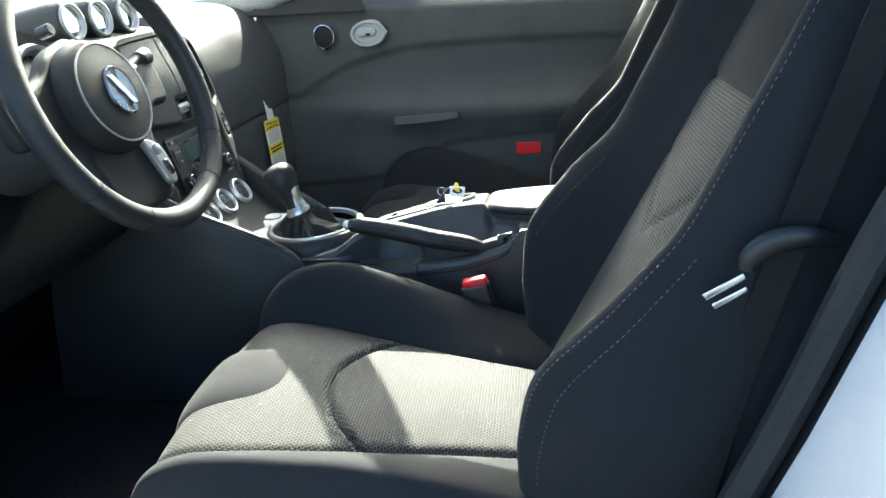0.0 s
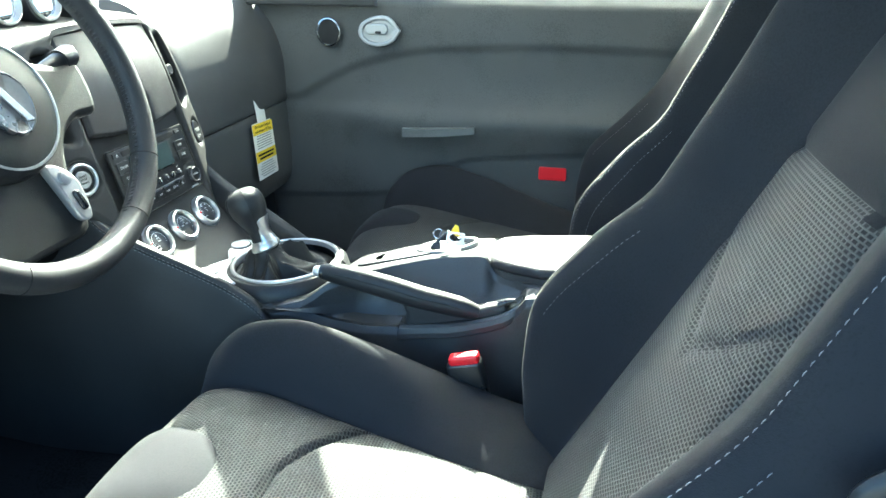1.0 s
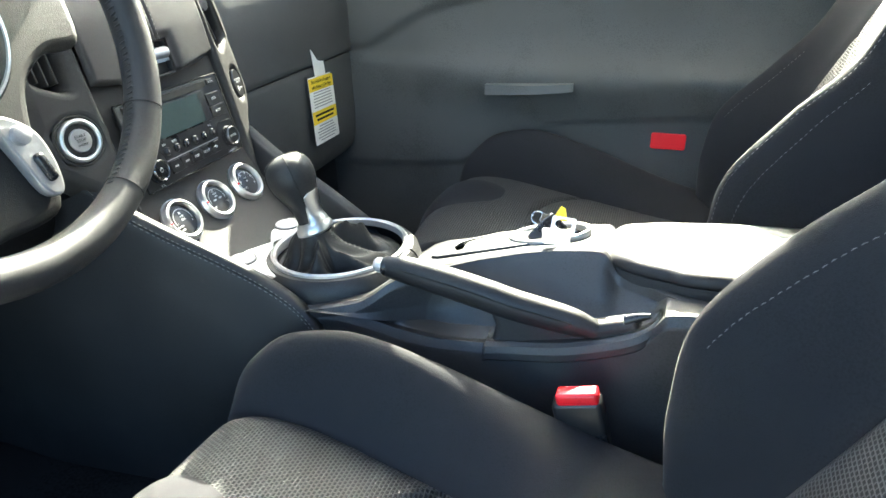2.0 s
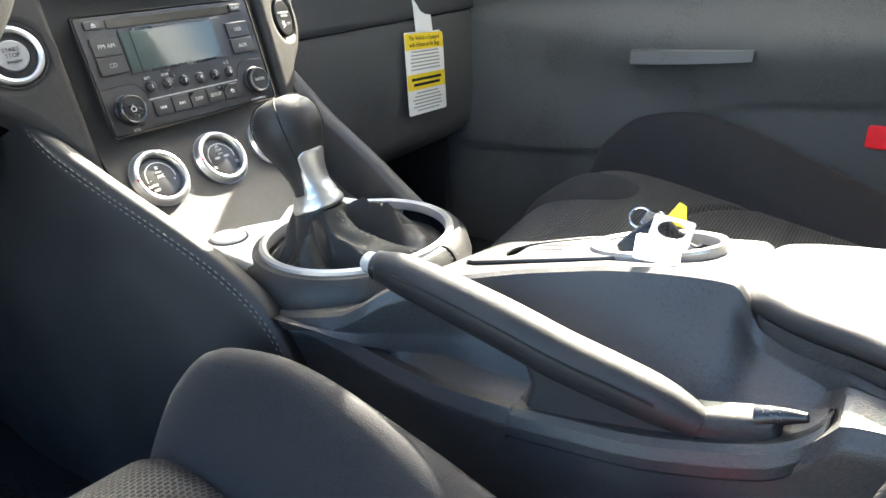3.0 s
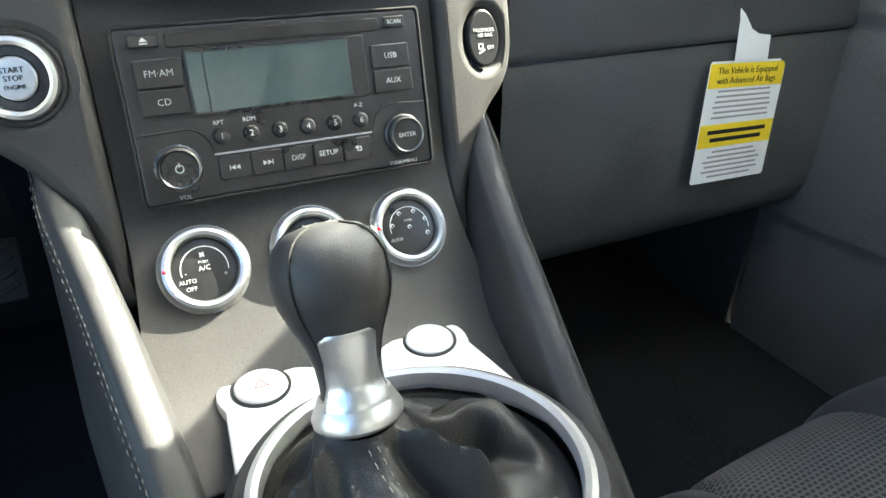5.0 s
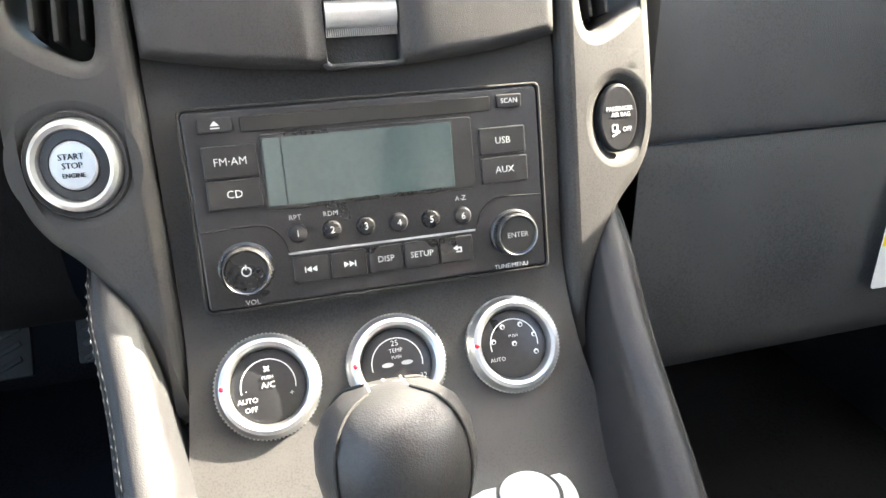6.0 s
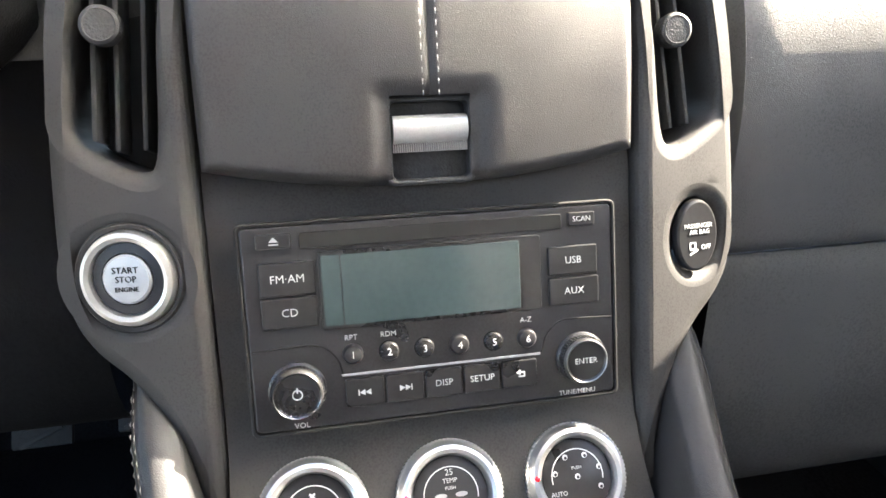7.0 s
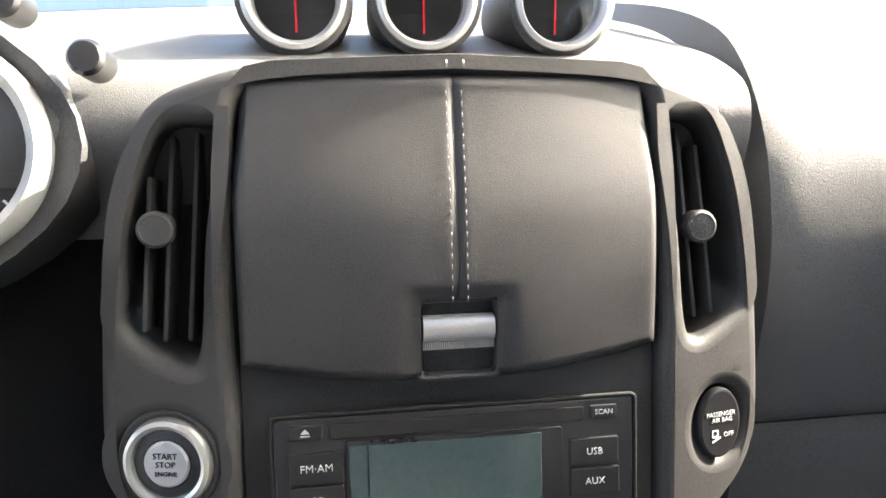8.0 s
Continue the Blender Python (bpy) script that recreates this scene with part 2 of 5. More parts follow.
def lettering(text, size, m, mat, parent, name="lettering", depth=0.0002, align="CENTER"):
    """Printed words in the built-in font, lying on local z = 0."""
    c = bpy.data.curves.new("words", "FONT")
    c.body, c.size, c.extrude = text, size, depth
    c.align_x, c.align_y = align, "CENTER"
    c.resolution_u = 2
    c.offset = -0.010 * size
    ob = bpy.data.objects.new("words", c)
    me = bpy.data.meshes.new_from_object(ob)
    bpy.data.objects.remove(ob)
    bpy.data.curves.remove(c)
    me.transform(m)
    return part(name, me, mat, parent, "", 0)


def at(m, u, v, w=0.0, turn=0.0):
    return m @ pose(u, v, w, 0, 0, turn)


def stitches(pts, mat, parent, length=0.0045, gap=0.003, width=0.0007, lift=0.0005, name="stitching", up=(0, 0, 1)):
    """A row of thread stitches along points."""
    pts = [Vector(p) for p in pts]
    verts, faces = [], []
    run, on, start = 0.0, True, pts[0]
    walked = [pts[0]]
    dense = []
    for a, b in zip(pts, pts[1:]):
        k = max(1, int((b - a).length / 0.0015))
        dense += [a.lerp(b, i / k) for i in range(k)]
    dense.append(pts[-1])
    dist = 0.0
    seg = [dense[0]]
    last = dense[0]
    for p in dense[1:]:
        dist += (p - last).length
        last = p
        seg.append(p)
        if on and dist >= length:
            a, b = seg[0], seg[-1]
            d = (b - a).normalized()
            s = d.cross(Vector(up)).normalized() * width
            t = s.cross(d).normalized() * width
            o = Vector(up) * lift
            i = len(verts)
            mid = (a + b) / 2 + o + t * 0.6
            verts += [a + s, a - s, b - s, b + s, mid + s + t, mid - s + t]
            faces += [(i, i + 1, i + 5, i + 4), (i + 4, i + 5, i + 2, i + 3), (i, i + 4, i + 3), (i + 1, i + 2, i + 5)]
            on, dist, seg = False, 0.0, [p]
        elif not on and dist >= gap:
            on, dist, seg = True, 0.0, [p]
    me = bpy.data.meshes.new(name)
    me.from_pydata([tuple(v) for v in verts], [], faces)
    return part(name, me, mat, parent, "pale contrast stitching", 0)


def surface(fun, nu, nv, keep=None, thick=0.0):
    """A grid skin over fun(u, v) for u, v in 0..1, mapped in metres through the third value of fun."""
    bm = bmesh.new()
    uv = bm.loops.layers.uv.new("UVMap")
    pts, maps = {}, {}
    for i in range(nu + 1):
        for j in range(nv + 1):
            p, q = fun(i / nu, j / nv)
            pts[i, j] = bm.verts.new(p)
            maps[i, j] = q
    for i in range(nu):
        for j in range(nv):
            if keep and not keep((i + 0.5) / nu, (j + 0.5) / nv):
                continue
            idx = ((i, j), (i + 1, j), (i + 1, j + 1), (i, j + 1))
            f = bm.faces.new([pts[k] for k in idx])
            for loop, k in zip(f.loops, idx):
                loop[uv].uv = maps[k]
    bmesh.ops.delete(bm, geom=[v for v in bm.verts if not v.link_faces], context="VERTS")
    return bm


def step(a, b, x):
    t = min(1.0, max(0.0, (x - a) / (b - a)))
    return t * t * (3 - 2 * t)


def curve_at(knots, x):
    """Smooth interpolation through (x, value) knots."""
    if x <= knots[0][0]:
        return knots[0][1]
    if x >= knots[-1][0]:
        return knots[-1][1]
    k = 0
    while x > knots[k + 1][0]:
        k += 1
    (a, p), (b, q) = knots[k], knots[k + 1]
    slope = (q - p) / (b - a)

    def tangent(i):
        if i == 0 or i == len(knots) - 1:
            return slope
        l = (knots[i][1] - knots[i - 1][1]) / (knots[i][0] - knots[i - 1][0])
        r = (knots[i + 1][1] - knots[i][1]) / (knots[i + 1][0] - knots[i][0])
        return 0.0 if l * r <= 0 else 2 * l * r / (l + r)
    h, t = b - a, (x - a) / (b - a)
    m0, m1 = tangent(k) * h, tangent(k + 1) * h
    return (2 * t ** 3 - 3 * t * t + 1) * p + (t ** 3 - 2 * t * t + t) * m0 + (3 * t * t - 2 * t ** 3) * q + (t ** 3 - t * t) * m1


# ---------- frames of the dashboard's faces ----------
TURN = Matrix.Translation((-0.3, 0, 0.52)) @ pose(0, 0, 0, 0, 3.52, 0) @ Matrix.Translation((0.2802, 0, -0.5374))   # lean of the whole dashboard
RAD = TURN @ frame_of((-0.482, 0, 0.6665), (-0.036, 0, 0.107), (0.107, 0, 0.036))      # radio plane
DIAL = TURN @ frame_of((-0.447, 0, 0.566), (-0.059, 0, 0.073), (0.073, 0, 0.059))      # climate control plane
WING = TURN @ frame_of((-0.506, 0, 0.70), (-0.058, 0, 0.185), (0.185, 0, 0.058))       # side wings plane
LID = WING @ pose(0, 0.120, 0.006)

# ---------- car body and ground ----------
gb = bmesh.new()
bmesh.ops.create_grid(gb, x_segments=2, y_segments=2, size=400)
structure("ground", gb, ASPHALT, "grey asphalt parking ground around the car", "ground")
structure("floor", rbox((2.3, 1.42, 0.04), pose(-0.1, 0, 0.16), 0.01), CARPET, "black carpeted cabin floor", "floor")
structure("firewall", rbox((0.05, 1.42, 0.62), pose(-1.12, 0, 0.48), 0.01), CARPET, "dark carpeted bulkhead ahead of the footwells", "bulkhead")
structure("rear_bulkhead", rbox((0.05, 1.42, 0.62), pose(0.80, 0, 0.48), 0.01), CARPET, "dark carpeted trim behind the seats", "bulkhead")


def roof_skin(u, v):
    y = -0.60 + 1.20 * v
    x = -0.14 + 1.09 * u
    z = 1.345 - 0.05 * (y / 0.6) ** 2 - 0.10 * u * u - 0.045 * (1 - u) ** 3
    return (x, y, z), (x, y)


rb = surface(roof_skin, 16, 16)
bmesh.ops.solidify(rb, geom=rb.faces[:], thickness=0.035)
structure("ceiling", rb, HEADLINER, "light grey cloth roof lining", "ceiling")


def body_side(name, s, label):
    """Sill, pillars and roof rail of one side; s = 1 passenger side, -1 driver side."""
    holder = tagged(thing(name, (0.0, 0.78 * s, 0.2), label, "body side", "", "structure"))
    part("sill", rbox((2.3, 0.14, 0.16), pose(-0.15, 0.84 * s, 0.26), 0.03, 3), PAINT, holder, "white painted door sill")
    part("sill_trim", rbox((2.3, 0.05, 0.18), pose(-0.15, 0.742 * s, 0.25), 0.015, 3), PLASTIC, holder, "black plastic sill trim")
    # driver's pillar is set further forward, out of view
    fwd = -0.025 if s > 0 else -0.45
    # unseen pillar, bent and thickened so its shadow bands the seat and console
    spine = [(-0.83, 0.74, 0.920), (-0.60, 0.67, 0.932), (-0.47, 0.645, 0.975), (-0.335, 0.63, 1.070), (-0.245, 0.62, 1.165), (-0.165, 0.605, 1.285)]
    part("windscreen_pillar", tube([(x + fwd * k, y * s, z) for (x, y, z), k in zip(spine, (0.3, 0.5, 0.9, 1, 1, 0.6))], [0.022, 0.030, 0.042, 0.060, 0.050, 0.042], 14, 30), HEADLINER, holder, "unseen grey windscreen pillar shaped for its shadow")
    part("roof_rail", tube([(-0.20, 0.60 * s, 1.295), (0.2, 0.60 * s, 1.315), (0.5, 0.60 * s, 1.28), (0.95, 0.60 * s, 1.17)], 0.034, 12, 24), HEADLINER, holder, "grey roof rail trim")
    return holder


structure("side_lining_right", rbox((1.95, 0.02, 0.74), pose(-0.15, 0.745, 0.55), 0.005), CARPET, "dark lining behind the door and footwell", "lining")
structure("side_lining_left", rbox((0.55, 0.02, 0.70), pose(-0.85, -0.745, 0.55), 0.005), CARPET, "dark lining of the driver's footwell", "lining")
# unseen driver's door, added wide open ahead of the doorway to block sky light
od = thing("driver_door", (-0.62, -0.80, 0.25), "unseen open driver's door with black trim, blocking sky light", "car door")
DM = Matrix.Translation((-0.64, -0.82, 0)) @ pose(0, 0, 0, 0, 0, -112)
part("outer_shell", rbox((1.15, 0.06, 0.70), DM @ pose(0.575, -0.04, 0.55), 0.02, 3), PAINT, od, "white painted outer door")
part("trim_panel", rbox((1.10, 0.05, 0.66), DM @ pose(0.575, 0.018, 0.55), 0.02, 3), PLASTIC, od, "grained black door trim")
side_r = body_side("body_side_right", 1, "white car body side with grey pillar trim")
side_l = body_side("body_side_left", -1, "white car body side with open doorway")
# lock pillar behind the doors: painted jamb outside, trim inside
for s, holder in ((1, side_r), (-1, side_l)):
    jamb = [(0.36, 0.40), (0.425, 0.60), (0.470, 0.76), (0.53, 0.95), (0.58, 1.24), (0.84, 1.22), (0.84, 0.20), (0.36, 0.20)]
    part("lock_pillar", loft([[(x, 0.76 * s, z) for x, z in jamb], [(x, 0.90 * s, z) for x, z in jamb]]), PAINT, holder, "white painted door jamb")
    inner = [(x + 0.035, z) for x, z in jamb[:5]] + [(0.84, 1.22), (0.84, 0.20), (0.395, 0.20)]
    part("pillar_trim", loft([[(x - 0.03, 0.68 * s, z) for x, z in inner], [(x - 0.03, 0.757 * s, z) for x, z in inner]]), PLASTIC, holder, "black plastic pillar trim")
    part("door_seal", tube([(x - 0.012, 0.735 * s, z) for x, z in jamb[:5]], 0.016, 10, 30), RUBBER, holder, "black rubber door seal")


def windscreen(u, v):
    y = (-1 + 2 * v) * (0.66 - 0.08 * u)
    x = -0.92 + 0.88 * u - 0.22 * (1 - (2 * v - 1) ** 2) * (1 - 0.6 * u)
    z = 0.90 + 0.39 * u ** 0.9 + 0.035 * (1 - (2 * v - 1) ** 2)
    return (x, y, z), (x, y)


glass = structure("windscreen", surface(windscreen, 12, 16), GLASS, "clear raked windscreen glass", "windscreen")
sm = glass.modifiers.new("thickness", "SOLIDIFY")
sm.thickness = 0.004
glass.visible_shadow = False


def hatch(u, v):
    y = (-1 + 2 * v) * 0.60
    return (0.93 + 0.62 * u, y, 1.245 - 0.05 * (y / 0.6) ** 2 - 0.42 * u ** 1.3), (u, v)


rear = structure("rear_window", surface(hatch, 10, 10), GLASS, "sloping clear rear hatch glass", "rear window")
rear.visible_shadow = False
structure("cargo_floor", rbox((0.75, 1.42, 0.04), pose(1.18, 0, 0.77), 0.01), CARPET, "black carpeted cargo floor", "floor")


# ---------- dashboard ----------
dash = thing("dashboard", (-0.62, 0.30, 0.4), "black grained soft-touch dashboard with glovebox", "dashboard")
dash.matrix_basis = TURN @ dash.matrix_basis
DASH_PROFILE = [(-1.14, 0.900), (-0.95, 0.915), (-0.78, 0.922), (-0.68, 0.915), (-0.63, 0.893), (-0.592, 0.855), (-0.567, 0.81), (-0.553, 0.765), (-0.548, 0.72), (-0.546, 0.68), (-0.5455, 0.655), (-0.556, 0.650)]


def pad_skin(y0, y1, lift=0.0):
    prof = smooth_path(DASH_PROFILE, 40)

    def fun(u, v):
        y = y0 + (y1 - y0) * v
        x, z = prof[round(u * 39)]
        edge = min(1.0, min(v, 1 - v) * abs(y1 - y0) / 0.02)
        drop = (1 - math.sqrt(1 - (1 - edge) ** 2)) * 0.03 if edge < 1 else 0.0
        return (x - drop, y, z + lift - drop * 0.6), (u * 0.7, y)
    return surface(fun, 39, 40)


pad = part("passenger_pad", pad_skin(0.205, 0.715), PLASTIC_SOFT, dash, "grained soft upper pad")
dk = smooth_path([(-1.14, 0.880), (-0.90, 0.895), (-0.70, 0.898), (-0.62, 0.892), (-0.588, 0.876), (-0.582, 0.84), (-0.60, 0.78)], 40)
part("upper_deck", surface(lambda u, v: ((dk[round(u * 39)][0], -0.70 + 0.90 * v, dk[round(u * 39)][1]), (u, v)), 39, 20), PLASTIC_SOFT, dash, "grained upper deck")
GLOVE = [(-0.570, 0.6475), (-0.556, 0.6475), (-0.5465, 0.644), (-0.541, 0.58), (-0.535, 0.50), (-0.545, 0.43), (-0.62, 0.39), (-0.80, 0.38)]
gp = smooth_path(GLOVE, 30)
part("glovebox_door", surface(lambda u, v: ((gp[round(u * 29)][0], 0.215 + 0.475 * v, gp[round(u * 29)][1]), (u, v)), 29, 12), HAZED_TRIM, dash, "grained glovebox door")
part("end_panel", rbox((0.54, 0.02, 0.76), pose(-0.86, 0.705, 0.52), 0.008), PLASTIC, dash)
part("side_panel", rbox((0.45, 0.02, 0.42), pose(-0.815, 0.200, 0.60), 0.006), PLASTIC, dash)
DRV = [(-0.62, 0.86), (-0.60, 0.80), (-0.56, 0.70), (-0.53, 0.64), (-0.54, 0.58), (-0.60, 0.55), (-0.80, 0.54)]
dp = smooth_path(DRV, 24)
# footwell shade is put into this panel's colour
part("driver_lower_panel", surface(lambda u, v: ((dp[round(u * 23)][0], -0.70 + 0.51 * v, dp[round(u * 23)][1]), (u, v)), 23, 12), SHADED_KNEE, dash, "knee panel below the steering column, darkened for shade")


# ---------- centre stack ----------
stack = thing("centre_stack", (-0.47, 0, 0.5), "black centre stack panel with two curved side wings", "dashboard panel")
FACE = [(-0.540, 0.775), (-0.514, 0.745), (-0.503, 0.715), (-0.485, 0.66), (-0.469, 0.612), (-0.450, 0.582), (-0.428, 0.556), (-0.400, 0.533), (-0.372, 0.517), (-0.335, 0.508), (-0.300, 0.5065)]
fp = smooth_path(FACE, 44)


def face_skin(u, v):
    x, z = fp[round(u * 43)]
    w = 0.1205 + 0.009 * step(0.45, 0.85, u)
    y = -w + 2 * w * v
    return TURN @ Vector((x - 0.004, y, z)), (u * 0.4, y)


part("centre_panel", surface(face_skin, 43, 30), PANEL, stack, "satin black centre panel")
part("centre_core", rbox((0.10, 0.236, 0.36), TURN @ pose(-0.585, 0, 0.70, 0, -16, 0), 0.01), GAP, stack)


def lean_back(v):
    """How far the upper dashboard face curves away, by height on the wing plane."""
    return -0.004 * step(0.085, 0.21, v)


HALF = [(0.0, 0.214), (0.09, 0.210), (0.135, 0.201), (0.163, 0.187), (0.179, 0.150), (0.187, 0.107), (0.192, 0.06), (0.195, 0.0), (0.191, -0.028), (0.181, -0.047), (0.165, -0.065), (0.149, -0.092), (0.137, -0.13), (0.130, -0.165)]
VENT = [(0.128, 0.177), (0.152, 0.177), (0.164, 0.160), (0.173, 0.13), (0.178, 0.09), (0.179, 0.071), (0.168, 0.058), (0.148, 0.048), (0.140, 0.06), (0.135, 0.114), (0.129, 0.155)]
right = [tuple(p) for p in smooth_path(HALF, 70)]
inner_r = [(0.1215, -0.165), (0.1215, 0.10), (0.1195, 0.150), (0.1165, 0.180), (0.113, 0.190), (0.105, 0.1975), (0.095, 0.1995), (0.0, 0.2025)]
outline = right + [(a, b) for a, b in inner_r] + [(-a, b) for a, b in inner_r[::-1][1:]] + [(-a, b) for a, b in right[::-1][:-1]]
vent_loop = [tuple(p) for p in smooth_path(VENT + VENT[:1], 60)[:-1]]
loops = [outline, vent_loop, [(-a, b) for a, b in vent_loop[::-1]], ellipse(0.0165, 0.0225, 0.164, -0.008, 40), ellipse(0.0250, 0.0250, -0.160, -0.006, 40)]
wings = plate(loops, 0.055, Matrix.Identity(4), 0.0095, -0.052, 4)
fine_wings = bmesh.new()
fine_wings.from_mesh(wings)
for _ in range(5):
    long_edges = [e for e in fine_wings.edges if e.calc_length() > 0.009]
    bmesh.ops.subdivide_edges(fine_wings, edges=long_edges, cuts=1)
    bmesh.ops.triangulate(fine_wings, faces=[f for f in fine_wings.faces if len(f.verts) > 3])
fine_wings.to_mesh(wings)
fine_wings.free()
for vert in wings.vertices:
    vert.co.z += lean_back(vert.co.y) + 0.004 + 0.78 * (0.16 ** 2 - max(0.12, abs(vert.co.x)) ** 2) + 0.006 * max(0.0, 1 - (vert.co.x / 0.12) ** 2) - 1.0 * max(0.0, abs(vert.co.x) - 0.128) ** 2
    vert.co.x *= 1.0 + 0.025 * step(0.15, 0.19, abs(vert.co.x))
wings.transform(WING)
surround = part("wing_surround", wings, PANEL, stack, "satin black surround with two tall air vents")
for s in (-1, 1):
    part("vent_box", rbox((0.050, 0.136, 0.003), at(WING, 0.152 * s, 0.112, -0.044) @ pose(0, 0, 0, -5, 8 * s, -4 * s), 0.001), GAP, surround)
    for u, top, low in ((0.1435, 0.174, 0.058), (0.157, 0.172, 0.058), (0.169, 0.150, 0.064)) if s < 0 else ((0.137, 0.174, 0.066), (0.148, 0.174, 0.056), (0.160, 0.163, 0.058)):
        part("vent_blade", rbox((0.0028, top - low, 0.024), at(WING, u * s, (top + low) / 2, -0.021) @ pose(0, 0, 0, -5, 0, 4 * s), 0.0011, 2), PANEL, surround)
    part("vent_knob", revolve([(0, -0.018), (0.006, -0.018), (0.0065, -0.006), (0.0095, -0.005), (0.0102, 0.003), (0.0094, 0.0052), (0.0080, 0.0060), (0.0074, 0.0056), (0, 0.0060)], at(WING, 0.161 * s if s < 0 else 0.152, 0.122 if s < 0 else 0.114, -0.002), 32), PLASTIC, surround, "round dark grey vent adjuster")

# storage lid, crowned across
def lid_bulge(y, t):
    return lean_back(t + 0.12) + 0.0095 + 0.0090 * (1 - (y / 0.12) ** 2) - 0.004 * step(0.0, 0.075, t) + 0.003 * math.cos(t * 18)


def lid_skin(u, v):
    low = -0.073 - 0.013 * (1 - (2 * v - 1) ** 2)
    y = (-1 + 2 * v) * (0.1190 - 0.006 * step(0.55, 1.0, u))
    t = low + (0.0835 - low) * u
    r = min(min(v, 1 - v) * 0.235, u * 0.15, (1 - u) * 0.15)
    edge = -0.007 * max(0.0, 1 - r / 0.006) ** 2
    seam = -0.0020 * math.exp(-(y / 0.0018) ** 2)
    dent = -0.004 * math.exp(-(max(0.0, abs(y) - 0.024) / 0.006) ** 2) * step(-0.030, -0.042, t)
    return LID @ Vector((y, t, lid_bulge(y, t) + edge + seam + dent)), (y, t)


def latch_zone(u, v):
    y = (-1 + 2 * v) * 0.1185
    t = -0.086 + 0.1695 * u
    return not (abs(y) < 0.0225 and t < -0.040)


lid = thing("storage_lid", LID @ Vector((0, -0.08, 0)), "black leather-look storage lid with stitched centre seam", "storage lid")
part("cover", surface(lid_skin, 80, 100, latch_zone), LID_SKIN, lid, "leather-look cover")
part("backing", rbox((0.225, 0.15, 0.008), at(LID, 0, -0.003, -0.030), 0.003), GAP, lid)
NL = LID.to_3x3() @ Vector((0, 0, 1))
for y in (-0.0042, 0.0042):
    stitches([LID @ Vector((y, t, lid_bulge(y, t) + 0.0005)) for t in np.linspace(-0.040, 0.073, 40)], THREAD, lid, 0.0026, 0.0010, 0.00028, 0.0, up=NL)
part("latch_recess", plate([rounded(0.0480, 0.047, 0.004, 0, -0.0625), rounded(0.0415, 0.0405, 0.003, 0, -0.0625)], 0.010, LID, 0.0015, 0.0025), PLASTIC, lid, "recessed latch frame")
part("latch_floor", rbox((0.043, 0.043, 0.003), at(LID, 0, -0.0625, 0.002), 0.0008), PLASTIC, lid)
bar = part("latch_bar", tube([LID @ Vector((u, -0.0565, 0.010)) for u in (-0.0200, -0.01, 0, 0.01, 0.0200)], 0.0075, 20, 0, 0.9, NL), SILVER, lid, "satin silver latch bar")
knurls = bmesh.new()
for k in range(34):
    tmp = bpy.data.meshes.new("ridge")
    q = rbox((0.0006, 0.0060, 0.0024), at(LID, -0.0198 + 0.0012 * k, -0.0655, 0.0105), 0)
    q.to_mesh(tmp)
    q.free()
    knurls.from_mesh(tmp)
    bpy.data.meshes.remove(tmp)
tagged(part("latch_knurl", knurls, SILVER, lid, "", 0), "fine silver ribs", "", "", "stuff")
for y in (-0.0045, 0.0045):
    stitches([WING @ Vector((y, t, 0.0285 + lean_back(t))) for t in (0.204, 0.208, 0.212)], THREAD, stack, 0.0030, 0.0014, 0.0005, 0.0002, up=NL)

# ---------- radio ----------
radio = thing("car_radio", RAD @ Vector((0, -0.056, 0)), "black car radio with blank display and two knobs", "radio")
part("surround", plate([rounded(0.2115, 0.1165, 0.004), rounded(0.2075, 0.1125, 0.003)], 0.004, RAD, 0.0008, 0.0), GAP, radio)
body = part("faceplate", plate([rounded(0.2065, 0.1115, 0.003)], 0.006, RAD, 0.001, -0.0025), RADIO, radio, "matt black faceplate")


def key(name, u0, v0, u1, v1, words="", size=0.0062, r=0.0012, h=0.0022):
    k = part(name, plate([rounded(abs(u1 - u0) - 0.0006, abs(v1 - v0) - 0.0006, r, (u0 + u1) / 2, (v0 + v1) / 2)], h, RAD, 0.0006, 0.0032), BUTTON, radio)
    if words:
        lettering(words, size, at(RAD, (u0 + u1) / 2, (v0 + v1) / 2, 0.0032 + h + 0.0002), WHITE_INK, k)
    return k


key("eject_button", -0.0955, 0.0440, -0.0765, 0.0525)
part("eject_mark", plate([[(-0.0885, 0.0478), (-0.0835, 0.0478), (-0.086, 0.0505)]], 0.0002, RAD, 0, 0.0055), WHITE_INK, radio)
part("eject_bar", plate([[(-0.0885, 0.0462), (-0.0835, 0.0462), (-0.0835, 0.0469), (-0.0885, 0.0469)]], 0.0002, RAD, 0, 0.0055), WHITE_INK, radio)
part("disc_slot", plate([rounded(0.146, 0.0085, 0.0015, 0.0, 0.0475)], 0.001, RAD, 0.0003, 0.0032), GAP, radio, "narrow disc slot")
key("scan_button", 0.0765, 0.0440, 0.0930, 0.0525, "SCAN", 0.0042)
key("band_button", -0.0955, 0.0185, -0.0655, 0.0370, "FM·AM", 0.0062)
key("disc_button", -0.0955, 0.0010, -0.0655, 0.0180, "CD", 0.0062)
key("usb_button", 0.0640, 0.0165, 0.0940, 0.0335, "USB", 0.0058)
key("aux_button", 0.0640, -0.0010, 0.0945, 0.0155, "AUX", 0.0058)
part("display_window", plate([rounded(0.124, 0.043, 0.002, -0.002, 0.0195)], 0.0012, RAD, 0.0004, 0.0032), BUTTON, radio, "glossy black display surround")
